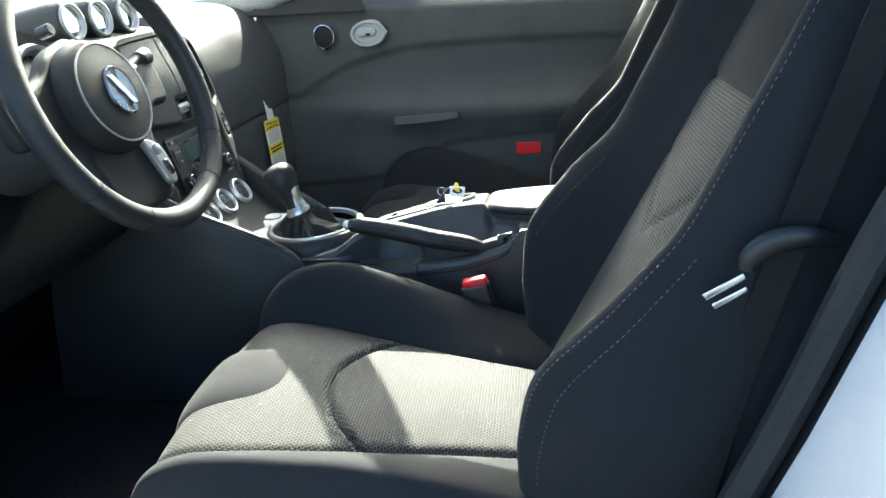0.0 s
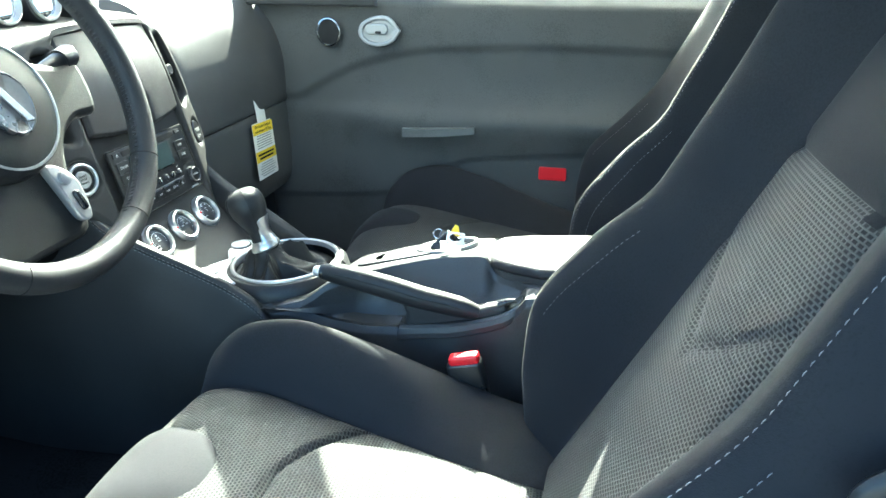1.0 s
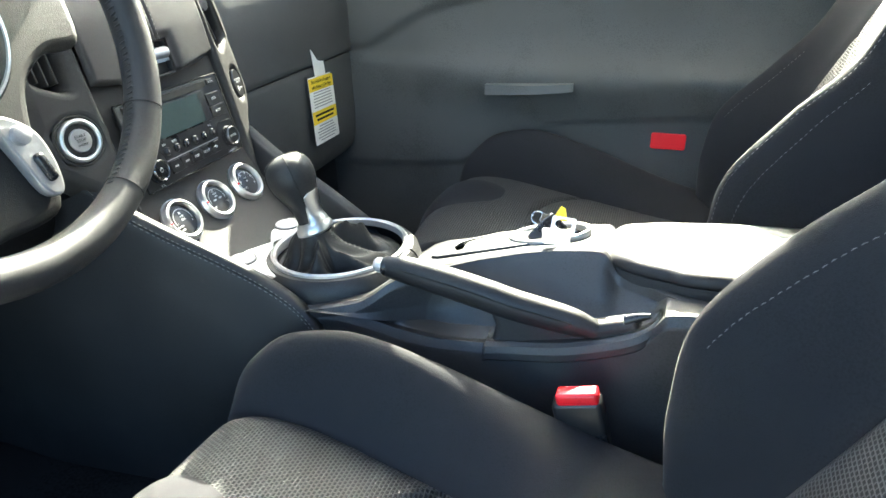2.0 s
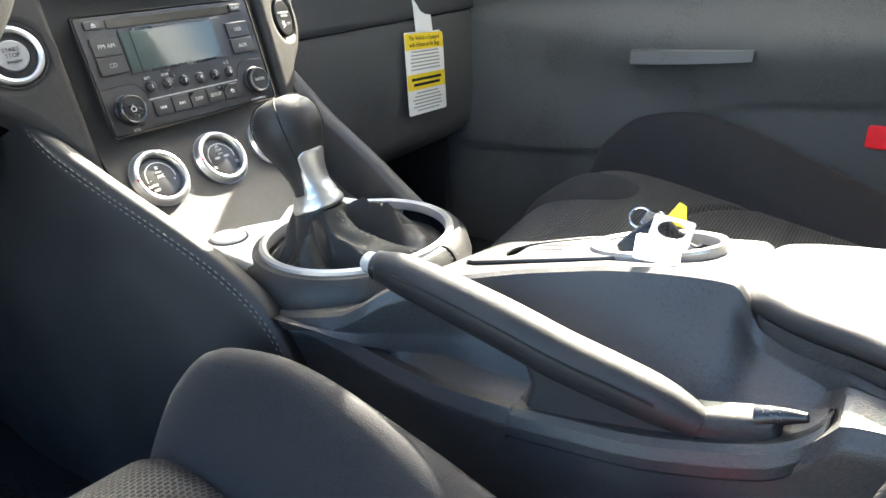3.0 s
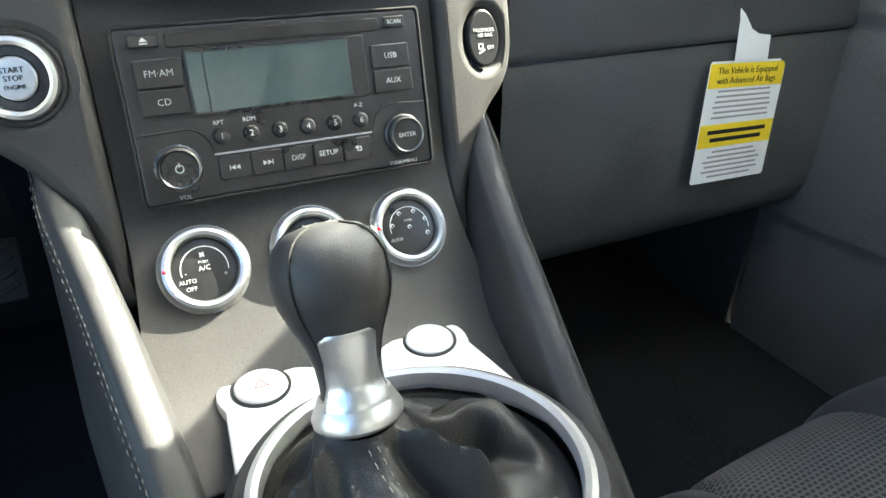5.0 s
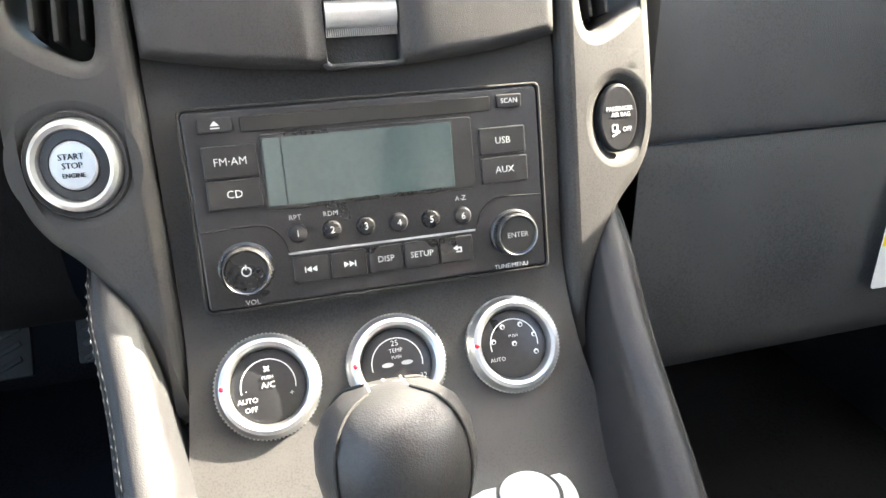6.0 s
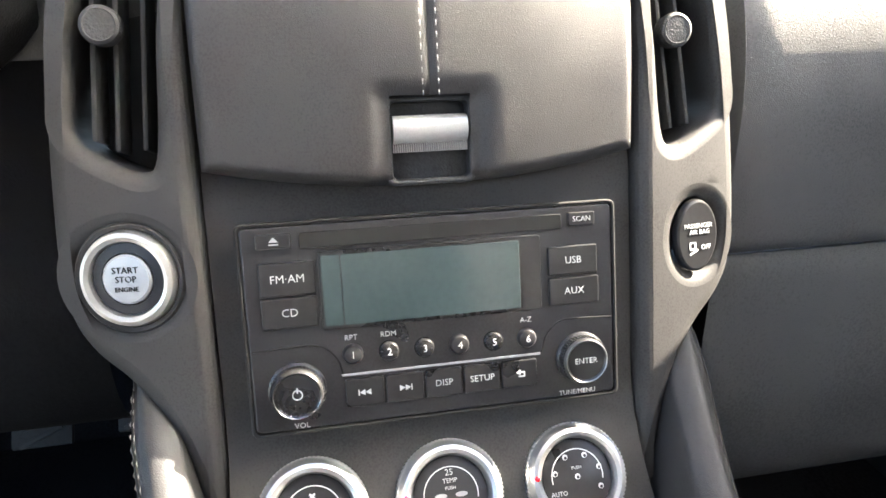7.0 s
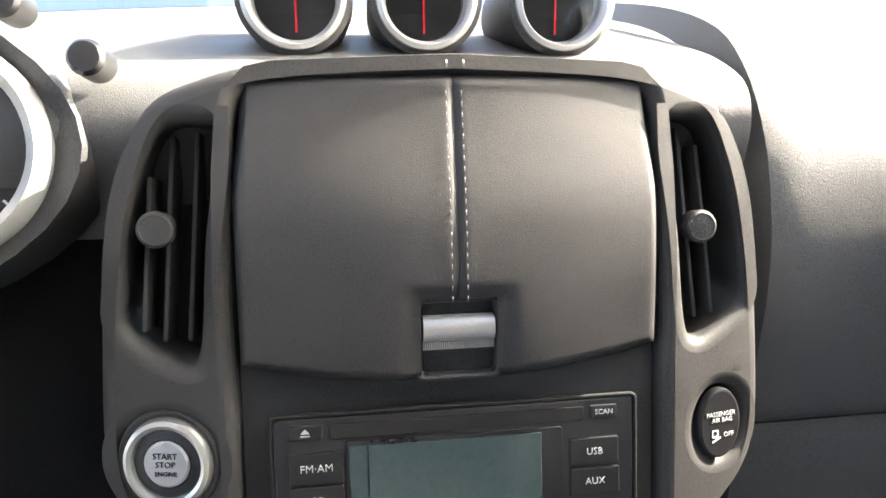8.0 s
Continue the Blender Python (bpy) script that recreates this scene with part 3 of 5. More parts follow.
part("display_edge", plate([rounded(0.010, 0.0385, 0.001, -0.0575, 0.0195)], 0.0006, RAD, 0.0002, 0.0046), LCD, radio, "grey display edge")
part("display", plate([rounded(0.099, 0.0385, 0.001, -0.0025, 0.0195)], 0.0008, RAD, 0.0002, 0.0048), LCD, radio, "blank grey-green display")
for k in range(6):
    u = -0.049 + 0.0198 * k
    b = part("preset_button", revolve([(0.0058, 0), (0.0056, 0.0020), (0.0046, 0.0034), (0.002, 0.0040), (0, 0.0041)], at(RAD, u, -0.0165 - 0.0003 * k, 0.0032), 24), BUTTON, radio)
    lettering(str(k + 1), 0.0058, at(RAD, u, -0.0165 - 0.0003 * k, 0.0076), WHITE_INK, b)
for words, u in (("RPT", -0.0495), ("RDM", -0.029), ("A-Z", 0.050)):
    lettering(words, 0.0042, at(RAD, u, -0.0075, 0.0037), WHITE_INK, radio)
part("trim_strip", plate([[(-0.056, -0.0275), (0.058, -0.0275), (0.0578, -0.0288), (-0.0555, -0.0288)]], 0.0008, RAD, 0.0002, 0.0032), GREY_INK, radio)
for k, words in enumerate(("", "", "DISP", "SETUP", "")):
    b = key("menu_button", -0.0545 + 0.0221 * k, -0.0465, -0.0330 + 0.0221 * k, -0.0300, words, 0.0052)
for u, s in ((-0.0437, -1), (-0.0216, 1)):
    for d in (-0.0016, 0.0016):
        part("skip_mark", plate([[(u + d - s * 0.0015, -0.0400), (u + d - s * 0.0015, -0.0366), (u + d + s * 0.0015, -0.0383)]], 0.0002, RAD, 0, 0.0055), WHITE_INK, radio)
    part("skip_bar", plate([rounded(0.0006, 0.0034, 0.0001, u + s * 0.0036, -0.0383)], 0.0002, RAD, 0, 0.0055), WHITE_INK, radio)
part("return_mark", plate([[(0.0425, -0.0375), (0.0452, -0.0358), (0.0452, -0.0370), (0.0478, -0.0370), (0.0478, -0.0402), (0.0440, -0.0402), (0.0440, -0.0395), (0.0470, -0.0395), (0.0470, -0.0378), (0.0452, -0.0378), (0.0452, -0.0392)]], 0.0002, RAD, 0, 0.0055), WHITE_INK, radio)


def radio_knob(name, u, v, r, words):
    k = part(name, revolve([(r + 0.0016, 0), (r + 0.0016, 0.002), (r, 0.003), (r * 0.98, 0.008), (r * 0.90, 0.0100), (r * 0.86, 0.0103), (r * 0.80, 0.0092), (0, 0.0090)], at(RAD, u, v, 0.0030), 40), BUTTON, radio, "black ribbed rotary knob")
    part("ring", revolve([(r * 0.86, 0.0102), (r * 0.90, 0.0108), (r * 0.96, 0.0094), (r * 0.99, 0.0068), (r * 0.97, 0.0066)], at(RAD, u, v, 0.0030), 40), DARK_CHROME, k, "dark satin ring")
    bm = bmesh.new()
    for i in range(48):
        a = 2 * math.pi * i / 48
        q = rbox((0.0007, 0.0007, 0.006), at(RAD, u + r * math.cos(a), v + r * math.sin(a), 0.0080), 0)
        tmp = bpy.data.meshes.new("rib")
        q.to_mesh(tmp)
        q.free()
        bm.from_mesh(tmp)
        bpy.data.meshes.remove(tmp)
    tagged(part("ribs", bm, BUTTON, k, "", 0), "fine black ribs", "", "", "stuff")
    if words:
        lettering(words, 0.0046, at(RAD, u, v, 0.0123), WHITE_INK, k)
    return k


vol = radio_knob("volume_knob", -0.0800, -0.0335, 0.0140, "")
part("power_mark", plate([ellipse(0.0028, 0.0028, -0.08, -0.0335, 24), ellipse(0.0022, 0.0022, -0.08, -0.0335, 24)], 0.0002, RAD, 0, 0.0121), WHITE_INK, vol)
part("power_bar", rbox((0.0007, 0.0030, 0.0002), at(RAD, -0.08, -0.0310, 0.0124), 0), WHITE_INK, vol)
radio_knob("tuning_knob", 0.0825, -0.0330, 0.0136, "ENTER")
lettering("VOL", 0.0044, at(RAD, -0.079, -0.0537, 0.0037), WHITE_INK, radio)
lettering("TUNE/MENU", 0.0040, at(RAD, 0.080, -0.0537, 0.0037), WHITE_INK, radio)


for sgn, u0 in ((-1, -0.056), (1, 0.060)):
    line = smooth_path([(0.1025 * sgn, -0.0105), (0.080 * sgn, -0.0095), (u0 + 0.010 * sgn, -0.0105), (u0 + 0.002 * sgn, -0.0180), (u0 - 0.001 * sgn, -0.0275)], 30)
    part("face_step", tube([RAD @ Vector((p[0], p[1], 0.0036)) for p in line], 0.0005, 6), GAP, radio, "moulded step in the faceplate")

# ---------- climate dials ----------
def climate_dial(u, label):
    d = thing("climate_dial", DIAL @ Vector((u, 0, 0)), label, "control dial", "climate dials")
    part("bezel", revolve([(0.0330, -0.012), (0.0330, 0.0020), (0.0322, 0.0036), (0.0309, 0.0040), (0.0306, 0.0080), (0.0300, 0.0088), (0.0294, 0.0110), (0.0278, 0.0138), (0.0256, 0.0146), (0.0234, 0.0136), (0.0222, 0.0108), (0.0218, 0.007)], at(DIAL, u, 0, 0), 64), BRUSHED, d, "satin silver turning ring")
    part("face", revolve([(0.0221, 0.004), (0.0217, 0.0085), (0.019, 0.0094), (0, 0.0096)], at(DIAL, u, 0, 0), 48), BUTTON, d, "black push face")
    bm = bmesh.new()
    for i in range(80):
        a = 2 * math.pi * i / 80
        q = rbox((0.0010, 0.0012, 0.0042), DIAL @ pose(u, 0, 0) @ pose(0, 0, 0, 0, 0, math.degrees(a)) @ pose(0.0307, 0, 0.0060), 0)
        tmp = bpy.data.meshes.new("rib")
        q.to_mesh(tmp)
        q.free()
        bm.from_mesh(tmp)
        bpy.data.meshes.remove(tmp)
    tagged(part("knurl", bm, BRUSHED, d, "", 0), "fine silver ribs", "", "", "stuff")
    arc = [(u + 0.0160 * math.cos(radians(a)), 0.0160 * math.sin(radians(a))) for a in range(-10, 191, 10)]
    arc2 = [(u + 0.0154 * math.cos(radians(a)), 0.0154 * math.sin(radians(a))) for a in range(190, -11, -10)]
    part("scale_arc", plate([arc + arc2], 0.0002, DIAL, 0, 0.0096), WHITE_INK, d)
    part("pointer", revolve([(0.0016, -0.001), (0.0015, 0.0006), (0.0008, 0.0011), (0, 0.0012)], DIAL @ pose(u, 0, 0) @ pose(0, 0, 0, 0, 0, 175) @ pose(0.0258, 0, 0.0142), 16), RED, d, "small red pointer dot")
    return d


d1 = climate_dial(-0.077, "silver-ringed fan speed dial with black face")
for words, u, v, s in (("AUTO", -0.0125, -0.0070, 0.0042), ("OFF", -0.0110, -0.0122, 0.0042), ("A/C", 0.0, 0.0005, 0.0050), ("PUSH", 0.0, 0.0050, 0.0028), ("-", -0.0128, -0.001, 0.005), ("+", 0.0128, -0.006, 0.005)):
    lettering(words, s, at(DIAL, -0.077 + u, v, 0.0100), WHITE_INK, d1)
for a in (45, 135, 225, 315):
    part("fan_mark", plate([ellipse(0.0011, 0.0007, 0, 0, 12)], 0.0002, DIAL @ pose(-0.077, 0.0100, 0.0098) @ pose(0, 0, 0, 0, 0, a) @ pose(0.0011, 0, 0), 0), WHITE_INK, d1)
d2 = climate_dial(0.0, "silver-ringed temperature dial with black face")
for words, u, v, s in (("25", 0, 0.0125, 0.0050), ("TEMP", 0, 0.0080, 0.0036), ("PUSH", 0, 0.0040, 0.0026), ("18", -0.0150, -0.0095, 0.0046), ("32", 0.0150, -0.0095, 0.0046)):
    lettering(words, s, at(DIAL, u, v, 0.0100), WHITE_INK, d2)
for u in (-0.006, 0.006):
    part("car_mark", plate([ellipse(0.0036, 0.0014, u, 0.0, 20)], 0.0002, DIAL, 0, 0.0097), GREY_INK, d2)
d3 = climate_dial(0.076, "silver-ringed airflow dial with black face")
for words, u, v, s in (("AUTO", -0.0125, -0.0085, 0.0036), ("PUSH", 0.0, 0.0050, 0.0026)):
    lettering(words, s, at(DIAL, 0.076 + u, v, 0.0100), WHITE_INK, d3)
for u, v in ((-0.0135, 0.003), (-0.006, 0.0115), (0.006, 0.0115), (0.0140, 0.004), (0.0135, -0.007), (0.0, 0.0)):
    part("airflow_mark", plate([ellipse(0.0017, 0.0017, 0.076 + u, v, 8), ellipse(0.0010, 0.0010, 0.0762 + u, v - 0.0004, 8)], 0.0002, DIAL, 0, 0.0097), WHITE_INK, d3)

# ---------- start button and airbag lamp ----------
start = thing("start_button", WING @ Vector((-0.160, 0, 0)), "round silver-ringed engine start button", "push button")
S0 = at(WING, -0.160, -0.006, 0.002) @ pose(0, 0, 0, 0, -14, 0)
part("ring", revolve([(0.0255, -0.01), (0.0258, 0.003), (0.0245, 0.0068), (0.0222, 0.0080), (0.0200, 0.0068), (0.0190, 0.003)], S0, 56), BRUSHED, start, "polished silver ring")
part("collar", revolve([(0.0195, 0.001), (0.0190, 0.0045), (0.0140, 0.0050), (0.0135, 0.002)], S0, 48), BUTTON, start, "black inner collar")
part("lip", revolve([(0.0300, -0.004), (0.0302, 0.0015), (0.0285, 0.0040), (0.0262, 0.0030), (0.0256, -0.002)], S0, 56), PANEL, start, "black raised lip")
cap = part("cap", revolve([(0.0134, 0.0), (0.0132, 0.0056), (0.0120, 0.0066), (0, 0.0070)], S0, 48), SILVER, start, "satin silver push cap")
for words, v in (("START", 0.0048), ("STOP", 0.0), ("ENGINE", -0.0052)):
    lettering(words, 0.0048 if v > -0.005 else 0.0036, S0 @ pose(0, v, 0.0072), GAP, cap)
bagl = thing("airbag_indicator", WING @ Vector((0.160, 0, 0)), "oval black passenger airbag indicator", "indicator lamp")
B0 = at(WING, 0.164, -0.008, 0.003) @ pose(0, 0, 0, 0, 12, 0)
bl = part("lens", plate([ellipse(0.0160, 0.0222)], 0.006, B0, 0.0018, -0.003), BUTTON, bagl)
for words, u, v, s in (("PASSENGER", 0, 0.0060, 0.0042), ("AIR BAG", 0.001, 0.0022, 0.0042), ("OFF", 0.0062, -0.0075, 0.0044)):
    lettering(words, s, B0 @ pose(u, v, 0.0033), WHITE_INK, bl)
part("seat_mark", plate([rounded(0.0050, 0.0050, 0.001, -0.004, -0.0062), rounded(0.0030, 0.0030, 0.0006, -0.0042, -0.0060)], 0.0002, B0, 0, 0.0031), WHITE_INK, bl)
part("belt_mark", rbox((0.0070, 0.0011, 0.0002), B0 @ pose(-0.003, -0.0100, 0.0032, 0, 0, 24), 0), WHITE_INK, bl)


# ---------- steering wheel ----------
WHEEL = frame_of((-0.372, -0.398, 0.858), (-0.30, 0, 0.95), (0.95, 0, 0.30))
wheel = thing("steering_wheel", WHEEL @ Vector((0, 0, 0)), "black leather three-spoke steering wheel with silver accents", "steering wheel")
RR = 0.188
rim = part("rim", tube([WHEEL @ Vector((RR * math.cos(a), RR * math.sin(a), 0.0)) for a in np.linspace(0, 2 * math.pi, 96, endpoint=False)], 0.0165, 18, 0, 1.0, WHEEL.to_3x3() @ Vector((0, 0, 1)), True), LEATHER, wheel, "leather-wrapped rim")
for a in (-33, 213, -60, 240):
    c, s_ = math.cos(radians(a)), math.sin(radians(a))
    ring = frame_of(WHEEL @ Vector((RR * c, RR * s_, 0)), WHEEL.to_3x3() @ Vector((0, 0, 1)), WHEEL.to_3x3() @ Vector((-s_, c, 0)))
    part("rim_seam", revolve([(0.0160, -0.0008), (0.0171, -0.0004), (0.0171, 0.0004), (0.0160, 0.0008)], ring, 24), GAP, rim, "sewn seam in the leather")
lace = bmesh.new()
for k in range(64):
    a = radians(-62 + 1.75 * k)
    c, s_ = math.cos(a), math.sin(a)
    spot = frame_of(WHEEL @ Vector(((RR - 0.0163) * c, (RR - 0.0163) * s_, 0.002)), WHEEL.to_3x3() @ Vector((0.25 * -s_, 0.25 * c, 1)), WHEEL.to_3x3() @ Vector((-c, -s_, 0)))
    q = rbox((0.0016, 0.0075, 0.0016), spot, 0.0006, 1)
    tmp = bpy.data.meshes.new("lace")
    q.to_mesh(tmp)
    q.free()
    lace.from_mesh(tmp)
    bpy.data.meshes.remove(tmp)
tagged(part("lacing", lace, LEATHER, rim, "", 0), "laced seam along the inner rim", "", "", "stuff")
HUB = WHEEL @ Matrix.Translation((0, 0, -0.018))
part("airbag_cover", revolve([(0.080, -0.050), (0.081, -0.014), (0.075, 0.000), (0.068, 0.005), (0.055, 0.009), (0.03, 0.0125), (0, 0.0135)], at(HUB, 0, 0, 0), 48, (1.0, 0.98)), HUB_BLACK, wheel, "round black airbag cover")
part("cover_groove", revolve([(0.0690, 0.0030), (0.0700, 0.0062), (0.0675, 0.0068), (0.0665, 0.0045)], at(HUB, 0, 0, 0), 56), SILVER, wheel, "thin ring round the cover")
emb = part("emblem", revolve([(0.034, 0.008), (0.0345, 0.0150), (0.032, 0.0170), (0.0305, 0.0160), (0, 0.0150)], at(HUB, 0, 0, 0), 40, (0.86, 1.0)), DARK_CHROME, wheel, "oval silver emblem")
part("emblem_bar", plate([[(-0.019, 0.022), (-0.008, 0.022), (0.019, -0.022), (0.008, -0.022)]], 0.004, at(HUB, 0, 0, 0), 0.001, 0.0150), CHROME, emb)
for sgn in (1,):
    g = [(0.028 * sgn, -0.070), (0.048 * sgn, -0.076), (0.066 * sgn, -0.094), (0.070 * sgn, -0.122), (0.064 * sgn, -0.146), (0.048 * sgn, -0.142), (0.038 * sgn, -0.108)]
    if sgn < 0:
        g = g[::-1]
    sw = part("switch_trim", plate([[tuple(p) for p in smooth_path(g + g[:1], 40)[:-1]]], 0.012, at(HUB, 0, 0, 0.0), 0.003, -0.024), SILVER, wheel, "satin silver switch trim")
    part("switch", revolve([(0.0085, 0), (0.0080, 0.005), (0.005, 0.0065), (0, 0.0068)], at(HUB, 0.048 * sgn, -0.092, -0.0125), 24), SILVER, sw)
    part("toggle", rbox((0.010, 0.026, 0.010), at(HUB, 0.056 * sgn, -0.122, -0.012, 12 * sgn), 0.004, 3), BUTTON, sw, "black toggle switch")
hub = [(0.0, 0.088), (0.050, 0.074), (0.085, 0.048), (0.125, 0.036), (0.168, 0.034), (0.168, -0.028), (0.125, -0.034), (0.092, -0.056), (0.074, -0.100), (0.066, -0.160), (0.0, -0.166)]
hub_line = [tuple(p) for p in smooth_path(hub, 60)]
part("hub_body", plate([hub_line + [(-a, b) for a, b in hub_line[::-1][1:-1]]], 0.026, at(HUB, 0, 0, 0), 0.010, -0.050, 3), HUB_BLACK, wheel, "black moulded hub and spokes")
column = thing("steering_column", WHEEL @ Vector((0, 0, -0.20)), "black plastic steering column shroud with stalks", "steering column")
part("shroud", tube([WHEEL @ Vector((0, -0.01, z)) for z in (-0.035, -0.06, -0.12, -0.22)], [0.058, 0.066, 0.075, 0.085], 24, 0, 0.9, (0, 0, 1)), PLASTIC, column)
st = part("wiper_stalk", tube([WHEEL @ Vector(p) for p in ((0.05, 0.005, -0.06), (0.11, 0.028, -0.055), (0.165, 0.042, -0.05))], [0.008, 0.0085, 0.012], 16, 10), BUTTON, column, "black wiper stalk")
part("stalk_tip", revolve([(0, 0), (0.0135, 0.001), (0.0140, 0.018), (0.0125, 0.022), (0, 0.0225)], frame_of(WHEEL @ Vector((0.150, 0.038, -0.051)), (0, 0, 1), WHEEL.to_3x3() @ Vector((1, 0.25, 0.08))), 24), BUTTON, st)
part("light_stalk", tube([WHEEL @ Vector(p) for p in ((-0.05, 0.005, -0.06), (-0.11, 0.028, -0.055), (-0.165, 0.042, -0.05))], [0.008, 0.0085, 0.012], 16, 10), BUTTON, column)

# ---------- instrument cluster ----------
CL = TURN @ frame_of((-0.575, -0.398, 0.855), (-0.35, 0, 0.93), (0.93, 0, 0.35))
cluster = thing("instrument_cluster", CL @ Vector((0, -0.08, -0.05)), "instrument cluster of three round silver-rimmed gauges", "instrument cluster")
part("housing", revolve([(0.10, -0.10), (0.118, -0.03), (0.112, 0.0), (0.096, -0.01), (0.09, -0.04)], at(CL, 0, 0, 0), 40, (1.75, 0.9)), PLASTIC, cluster, "black gauge hood")
for u, r in ((0.0, 0.062), (0.118, 0.050), (-0.118, 0.050)):
    g = part("gauge", revolve([(r, -0.03), (r, -0.018), (0, -0.018)], at(CL, u, 0, 0), 40), GAUGE_FACE, cluster, "dark gauge face")
    part("rim", revolve([(r + 0.012, -0.03), (r + 0.012, 0.0), (r + 0.007, 0.009), (r + 0.001, 0.004), (r - 0.003, -0.014)], at(CL, u, 0, 0), 48), SILVER, g, "wide satin silver gauge rim")
    for i in range(14):
        a = radians(225 - i * 270 / 13)
        part("tick", rbox((0.006, 0.0014, 0.0004), at(CL, u, 0, -0.0175) @ pose(0, 0, 0, 0, 0, math.degrees(a)) @ pose(r * 0.86, 0, 0), 0), WHITE_INK, g)
    part("needle", rbox((r * 0.8, 0.002, 0.0015), at(CL, u, 0, -0.0145) @ pose(0, 0, 0, 0, 0, 225) @ pose(r * 0.35, 0, 0), 0.0004), RED, g, "red needle")
lettering("240", 0.010, at(CL, 0.150, -0.004, -0.0170), WHITE_INK, cluster)
lettering("180", 0.009, at(CL, 0.118, 0.034, -0.0170), WHITE_INK, cluster)
for u, v in ((0.205, 0.045), (0.165, 0.075)):
    part("trip_button", revolve([(0.010, -0.01), (0.010, 0.010), (0.008, 0.013), (0, 0.0135)], at(CL, u, v, 0.004), 24), BUTTON, cluster, "black trip button")

# ---------- three small gauges on top ----------
for u, what in ((-0.087, "oil temperature"), (-0.002, "voltage"), (0.090, "clock")):
    G = TURN @ frame_of((-0.655, u, 0.930), (-0.2, 0, 0.98), (0.98, 0, 0.2)) @ Matrix.Scale(0.88, 4)
    pod = thing("pod_gauge", G @ Vector((0, -0.04, -0.03)), "round silver-rimmed " + what + " gauge in dashboard pod", "gauge", "pod gauges")
    part("cup", revolve([(0.040, -0.11), (0.043, -0.03), (0.042, 0.004), (0.038, 0.007), (0.0345, 0.004)], G, 40), PLASTIC, pod, "black grained gauge cup")
    part("rim", revolve([(0.0385, 0.004), (0.0375, 0.010), (0.034, 0.0115), (0.0315, 0.006), (0.030, -0.004)], G, 48), SILVER, pod, "silver rim")
    part("face", revolve([(0.031, -0.012), (0, -0.012)], G, 40), GAUGE_FACE, pod)
    part("needle", rbox((0.0016, 0.044, 0.0012), at(G, 0, -0.002, -0.008), 0.0003), RED, pod, "red needle")
    lens = part("lens", revolve([(0.0315, 0.002), (0.02, 0.0035), (0, 0.004)], G, 40), SMOKED, pod)
    lens.visible_shadow = False

# ---------- centre console ----------
console = thing("centre_console", (-0.05, 0, 0.2), "black centre console between the seats", "console")
OUT_L = [(-0.40, -0.128), (-0.30, -0.126), (-0.22, -0.118), (-0.10, -0.116), (0.0, -0.117), (0.10, -0.118), (0.165, -0.122), (0.24, -0.130), (0.45, -0.138)]
OUT_R = [(-0.40, 0.118), (-0.30, 0.112), (-0.18, 0.094), (-0.10, 0.092), (0.0, 0.106), (0.10, 0.120), (0.45, 0.14)]
TOPL = [(-0.40, 0.484), (-0.30, 0.483), (-0.23, 0.485), (-0.187, 0.479), (-0.14, 0.470), (-0.10, 0.466), (-0.045, 0.470), (0.0, 0.477), (0.045, 0.484), (0.08, 0.494), (0.116, 0.508), (0.145, 0.526), (0.157, 0.543), (0.24, 0.553), (0.45, 0.556)]
RIDGE = [(-0.40, -0.12), (-0.24, -0.118), (-0.18, -0.105), (-0.15, -0.088), (-0.12, -0.069), (-0.10, -0.057), (-0.057, -0.037), (0.0, -0.027), (0.05, -0.024), (0.09, -0.030), (0.13, -0.052), (0.17, -0.080), (0.25, -0.11), (0.45, -0.12)]
CREST = [(-0.40, 0.484), (-0.28, 0.482), (-0.20, 0.487), (-0.18, 0.497), (-0.16, 0.5125), (-0.14, 0.5212), (-0.110, 0.5285), (-0.075, 0.5372), (-0.045, 0.5443), (0.0, 0.5550), (0.05, 0.5625), (0.080, 0.5652), (0.105, 0.538), (0.20, 0.535), (0.45, 0.535)]
FALL = 0.18   # the top falls towards the passenger


def console_top(x, y):
    return curve_at(CREST, x) - FALL * step(-0.30, -0.16, x) * (y + 0.02)


def pan_foot(x):
    return min(-0.078, curve_at(RIDGE, x) - 0.010)


def console_skin(u, v):
    x = -0.40 + 0.85 * u
    yl, yr, yd, yf = curve_at(OUT_L, x), curve_at(OUT_R, x), curve_at(RIDGE, x), pan_foot(x)
    zl, zt = curve_at(TOPL, x), console_top(x, yd)
    prof = [(yl, 0.20), (yl - 0.002, zl - 0.06), (yl, zl - 0.012), (yl + 0.006, zl - 0.001), (yl + 0.016, zl - 0.003), (yf, zl + 0.002), (yf + 0.35 * (yd - yf), zl + 0.30 * (zt - zl)), (yd - 0.006, zt - 0.012), (yd - 0.001, zt - 0.0025), (yd + 0.004, zt - 0.0003)]
    prof += [(yd + 0.008 + (yr - yd - 0.022) * k / 5, console_top(x, yd + 0.008 + (yr - yd - 0.022) * k / 5)) for k in range(1, 6)]
    zr = console_top(x, yr)
    prof += [(yr - 0.004, zr - 0.003), (yr, zr - 0.014), (yr + 0.004, 0.40), (yr + 0.004, 0.20)]
    k = v * (len(prof) - 1)
    i = min(int(k), len(prof) - 2)
    t = k - i
    y, z = [a + (b - a) * t for a, b in zip(prof[i], prof[i + 1])]
    return (x, y, z), (x, y + z)


CUP = Vector((0.008, 0.047, console_top(0.008, 0.047)))
WELL = (0.048, -0.097, 0.084, 0.0140)   # opening round the handbrake: centre and half sizes


